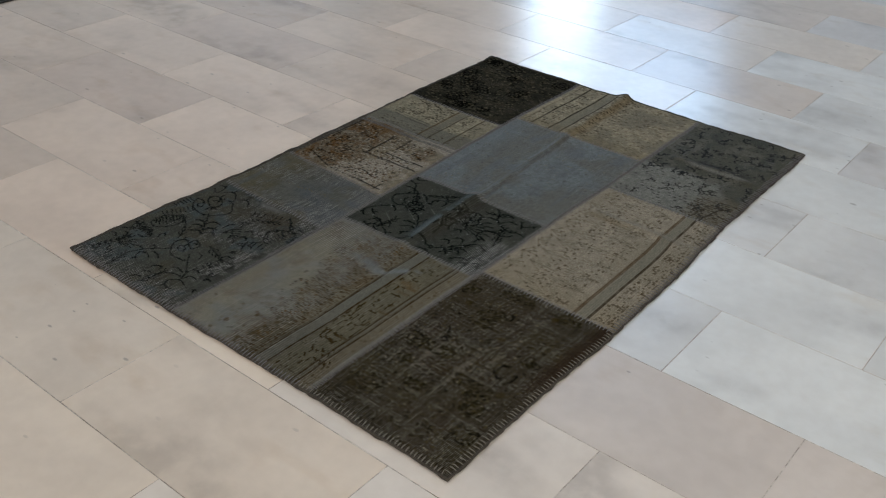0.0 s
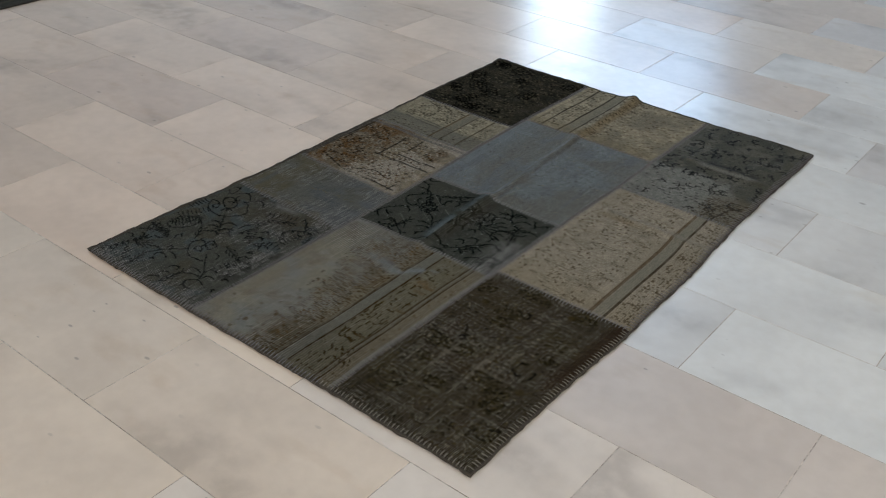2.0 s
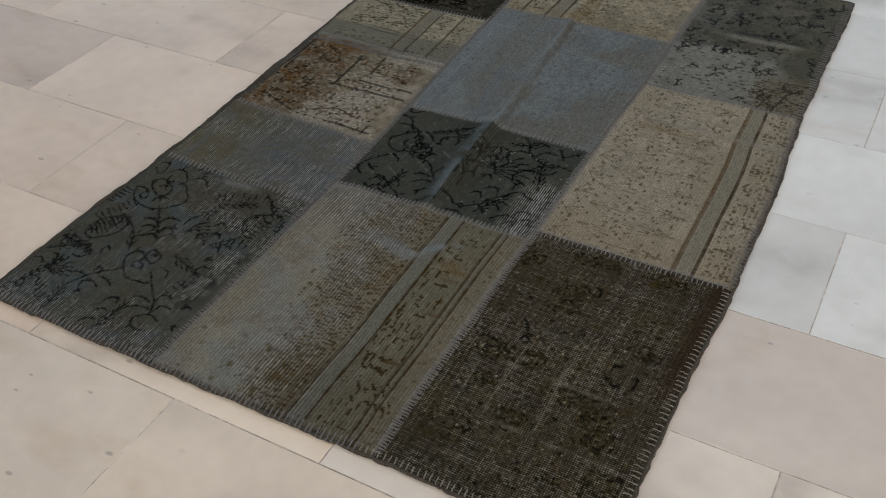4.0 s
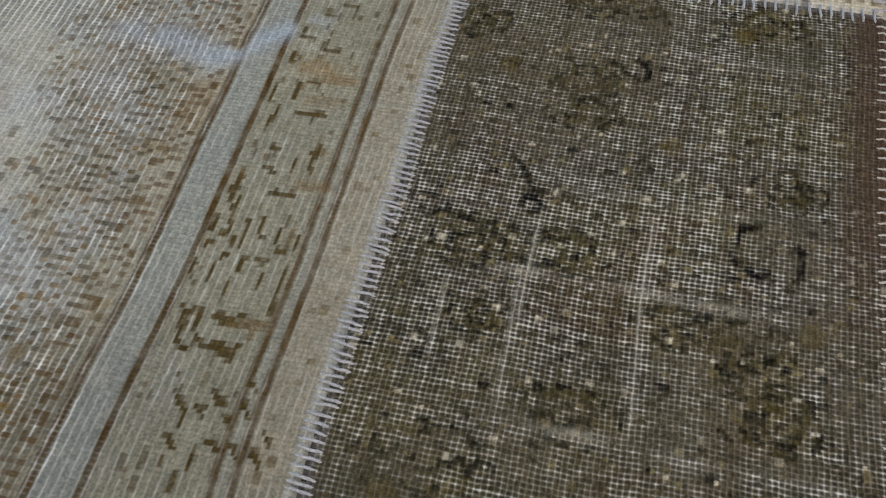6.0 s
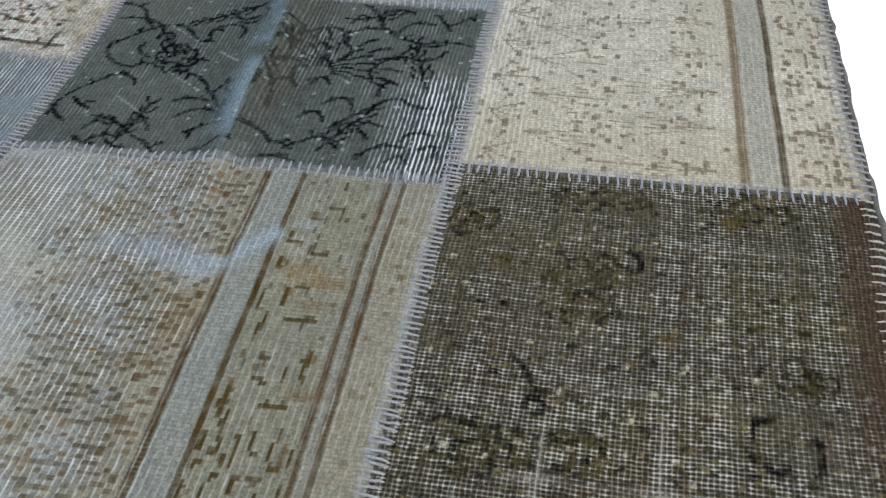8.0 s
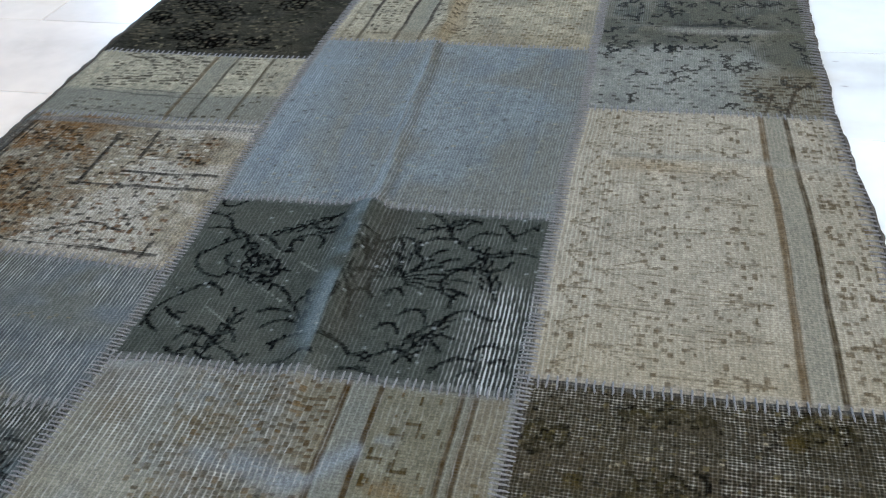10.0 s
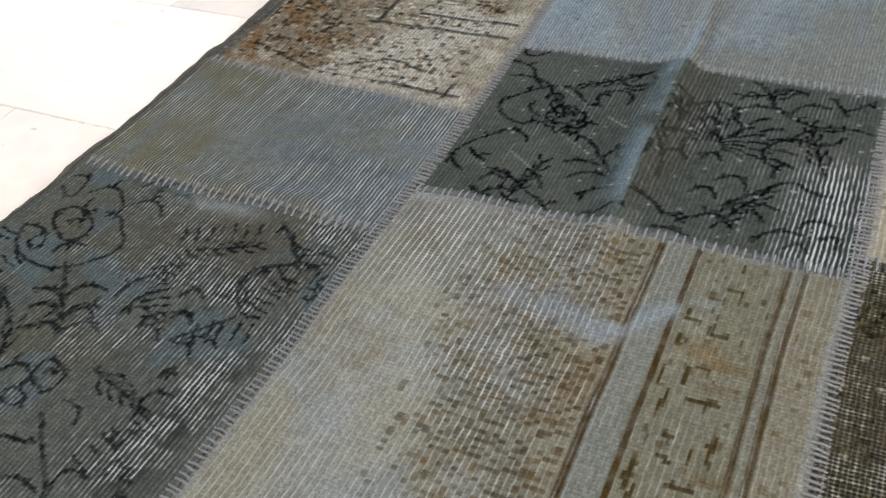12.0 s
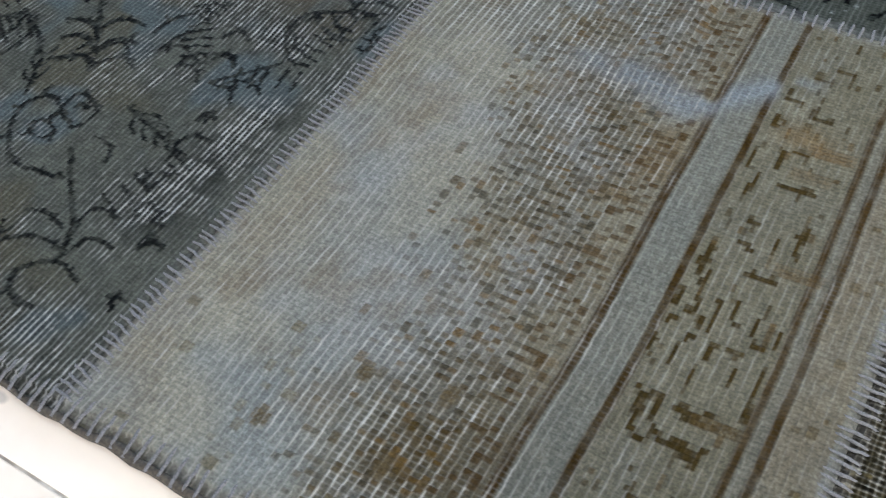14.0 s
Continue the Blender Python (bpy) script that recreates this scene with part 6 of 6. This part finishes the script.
NEAR = []
FAR = []
for poses, kinds, near in (
        (seam_stitches((S2, 0.01), (S2, 0.70), 0.0060, 85, 0.0), LONG, True),
        (seam_stitches((S2, RIGHT_CUTS[1]), (RUG_W - 0.012, RIGHT_CUTS[1]), 0.0090, 0, -0.004), LONG, True),
        (seam_stitches((S1, MID_CUTS[1]), (S2, MID_CUTS[1]), 0.0090, 0, 0.002), LONG, True),
        (seam_stitches((S1, 0.01), (S1, 0.53), 0.0060, 80, 0.0), DULL, True),
        (seam_stitches((0.012, LEFT_CUTS[1]), (S1, LEFT_CUTS[1]), 0.0100, 0, 0.0), LONG, False),
        (seam_stitches((S1, 0.535), (S1, RUG_L - 0.01), 0.0064, 82, 0.0), LONG, False),
        (seam_stitches((S2, 0.705), (S2, RUG_L - 0.01), 0.0064, 85, 0.0), LONG, False),
        (seam_stitches((S1, MID_CUTS[2]), (S2, MID_CUTS[2]), 0.0090, 0, 0.002), LONG, False),
        (seam_stitches((0.012, LEFT_CUTS[2]), (S1, LEFT_CUTS[2]), 0.0098, 0, 0.0), DULL, False),
        (seam_stitches((0.012, LEFT_CUTS[3]), (S1, LEFT_CUTS[3]), 0.0098, 0, 0.0), DULL, False),
        (seam_stitches((0.012, LEFT_CUTS[4]), (S1, LEFT_CUTS[4]), 0.0098, 0, 0.0), LONG, False),
        (seam_stitches((S1, MID_CUTS[3]), (S2, MID_CUTS[3]), 0.0098, 0, 0.0), LONG, False),
        (seam_stitches((S2, RIGHT_CUTS[2]), (RUG_W - 0.012, RIGHT_CUTS[2]), 0.0110, 0, 0.0), DULL, False),
        (seam_stitches((S2 - 0.03, 0.009), (RUG_W - 0.01, 0.009), 0.0100, 4, 0.0), SHORT, False),
        (seam_stitches((0.012, 0.008), (S2 - 0.03, 0.008), 0.0095, 4, 0.0), DULL, False),
        (seam_stitches((RUG_W - 0.010, 0.01), (RUG_W - 0.010, RIGHT_CUTS[1]), 0.0105, 88, 0.0), SHORT, False),
        (seam_stitches((RUG_W - 0.010, RIGHT_CUTS[1]), (RUG_W - 0.010, RUG_L - 0.01), 0.0105, 88, 0.0), DULL, False)):
    (NEAR if near else FAR).append((poses, kinds))
for poses, kinds in NEAR:
    for m in poses:
        ob = new("stitch", rnd.choice(kinds))
        ob.parent = rug
        ob.matrix_basis = m
for mat, kinds in ((THREAD, LONG), (THREAD_DULL, DULL), (THREAD_EDGE, SHORT)):
    co, fa, base = [], [], 0
    for poses, k in FAR:
        if k is not kinds:
            continue
        for m in poses:
            me = rnd.choice(k)
            co += [tuple(m @ v.co) for v in me.vertices]
            fa += [tuple(base + i for i in p.vertices) for p in me.polygons]
            base += len(me.vertices)
    me = bpy.data.meshes.new("stitching")
    me.from_pydata(co, [], fa)
    me.materials.append(mat)
    ob = new("stitching", me)
    ob.parent = rug
    tagged(ob, "rows of overcast stitches along the seams", kind="stuff")


# ---------------------------------------------------------------- a second rug, of which the edge shows
def border_rug():
    top = tagged(new("rug"), "dark olive rug with a narrow gold border on marble floor", "rug")
    c = Cloth(-3.40, -1.840, 0.10, 2.30, (0.030, 0.031, 0.024), 13, 0.006)
    c.band(1.560, 1.580, (0.110, 0.090, 0.045), 0.8)
    c.band(1.500, 1.512, (0.080, 0.070, 0.040), 0.7)
    c.dashes(0.2, 1.5, 0.1, 2.1, 0.05, 0.05, 0.5, (0.02, 0.015), (0.055, 0.05, 0.03))
    z = PILE + 0.002 * (smooth_noise(c.X, c.Y, 0.2, 1, 2) - 0.5)
    me = grid_mesh("pile", np.dstack([c.X, c.Y, z]), np.dstack([c.X, c.Y]), np.clip(c.dye, 0.004, 0.9), c.wear, FAB_FLAT, 0.001)
    ob = new("pile", me)
    ob.parent = top
    bm = bmesh.new()
    tube(bm, [(x, y, 0.0045) for x, y in ((-3.40, 0.10), (-1.840, 0.10), (-1.840, 2.30), (-3.40, 2.30))], 0.0045, 6, True)
    mesh_object("edge_binding", bm, BACKING, top, "dark overcast edge")


border_rug()

# ---------------------------------------------------------------- marble floor, tile by tile
bm = bmesh.new()
box(bm, X0 - 0.19, X1 + 0.19, Y0 - 0.19, Y1 + 0.19, -0.06, -0.0011)
floor = tagged(mesh_object("floor", bm, GROUT), "polished cream and grey marble tile floor in running bond", "floor", kind="structure")
TILE_L, TILE_W, JOINT = 0.612, 0.298, 0.0019
ROW_START = {-2: 0.797, -1: 1.090, 0: 1.372, 1: 1.664, 2: 1.345, 3: 1.676, 4: 1.322, 5: 1.611, 6: 1.296}  # a cross joint in each row
CREAM, ASH, PEARL = (0.86, 0.795, 0.730), (0.745, 0.682, 0.635), (0.80, 0.745, 0.69)


def tile_mesh(length):
    bm = bmesh.new()
    a, b, e = length / 2 - JOINT / 2, TILE_W / 2 - JOINT / 2, 0.0009
    rows = []
    for x, y, z in ((a, b, -0.009), (a, b, -e), (a - e, b - e, 0.0)):
        rows.append([bm.verts.new((sx * x, sy * y, z)) for sx, sy in ((-1, -1), (1, -1), (1, 1), (-1, 1))])
    for p, q in zip(rows, rows[1:]):
        for k in range(4):
            bm.faces.new((p[k], p[(k + 1) % 4], q[(k + 1) % 4], q[k]))
    bm.faces.new(rows[-1])
    me = bpy.data.meshes.new("tile")
    bm.to_mesh(me)
    bm.free()
    me.materials.append(MARBLE)
    return me


TILE = tile_mesh(TILE_L)
GREY_AT = {(2, -2), (4, -2), (1, 1), (1, 2), (7, 0), (5, -3), (6, 2)}
trng = random.Random(12)
rest = {tone: ([], []) for tone in (CREAM, ASH, PEARL)}
for j in range(-15, 26):
    y = -0.034 + TILE_W * (j + 0.5)
    if y < Y0 - 0.14 or y > Y1 + 0.14:
        continue
    start = ROW_START.get(j, (1.355 if j % 2 == 0 else 1.650) + 0.015 * math.sin(2.3 * j)) - 2 * TILE_L
    for i in range(-12, 11):
        x = start + TILE_L * (i + 0.5)
        if x < X0 - 0.3 or x > X1 + 0.3:
            continue
        tilt = (0.10 * (trng.random() - 0.5), 0.06 * (trng.random() - 0.5))
        tone = ASH if (j, i) in GREY_AT or j >= 10 else (PEARL if trng.random() < 0.35 else CREAM)
        batch, k = tone, 1 + 0.11 * (trng.random() - 0.5)
        if x > (1.02 if y < 0.6 else 0.8) and y > 0.25 and (tone is not ASH or y > 0.6):  # cool window glow on the right floor, put into the tile colour
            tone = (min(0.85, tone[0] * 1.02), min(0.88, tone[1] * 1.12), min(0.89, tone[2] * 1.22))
        if x < 0.35 - 0.15 * trng.random() and y > -0.1:  # pinkish marble, with the left side's warm dim light put into its colour
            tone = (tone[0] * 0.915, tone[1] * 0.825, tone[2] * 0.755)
        elif y < 0.3 and x < 1.02:  # the view's yellow cast near the front, put into the tile colour
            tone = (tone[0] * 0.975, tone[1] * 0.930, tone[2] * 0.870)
        m = pose(0, 0, 0, 0, 0, -0.5) @ pose(x, y, -0.0003 * trng.random(), tilt[0], tilt[1], 0)
        if -2.9 < x < 3.2 and -1.5 < y < 4.2:
            ob = new("tile", TILE)
            ob.parent = floor
            ob.matrix_basis = m
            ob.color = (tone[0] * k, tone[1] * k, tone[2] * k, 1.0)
        else:
            rest_co, rest_fa = rest[batch]
            base = len(rest_co)
            for v in TILE.vertices:  # cut to fit under the walls
                q = m @ v.co
                rest_co.append((min(max(q.x, X0 - 0.1), X1 + 0.1), min(max(q.y, Y0 - 0.1), Y1 + 0.1), q.z))
            rest_fa += [tuple(base + q for q in p.vertices) for p in TILE.polygons]
for tone, (rest_co, rest_fa) in rest.items():
    me = bpy.data.meshes.new("tile_field")
    me.from_pydata(rest_co, [], rest_fa)
    me.materials.append(MARBLE)
    ob = new("tile_field", me)
    ob.parent = floor
    ob.color = (*tone, 1.0)
    tagged(ob, "marble tiles towards the walls", kind="stuff")
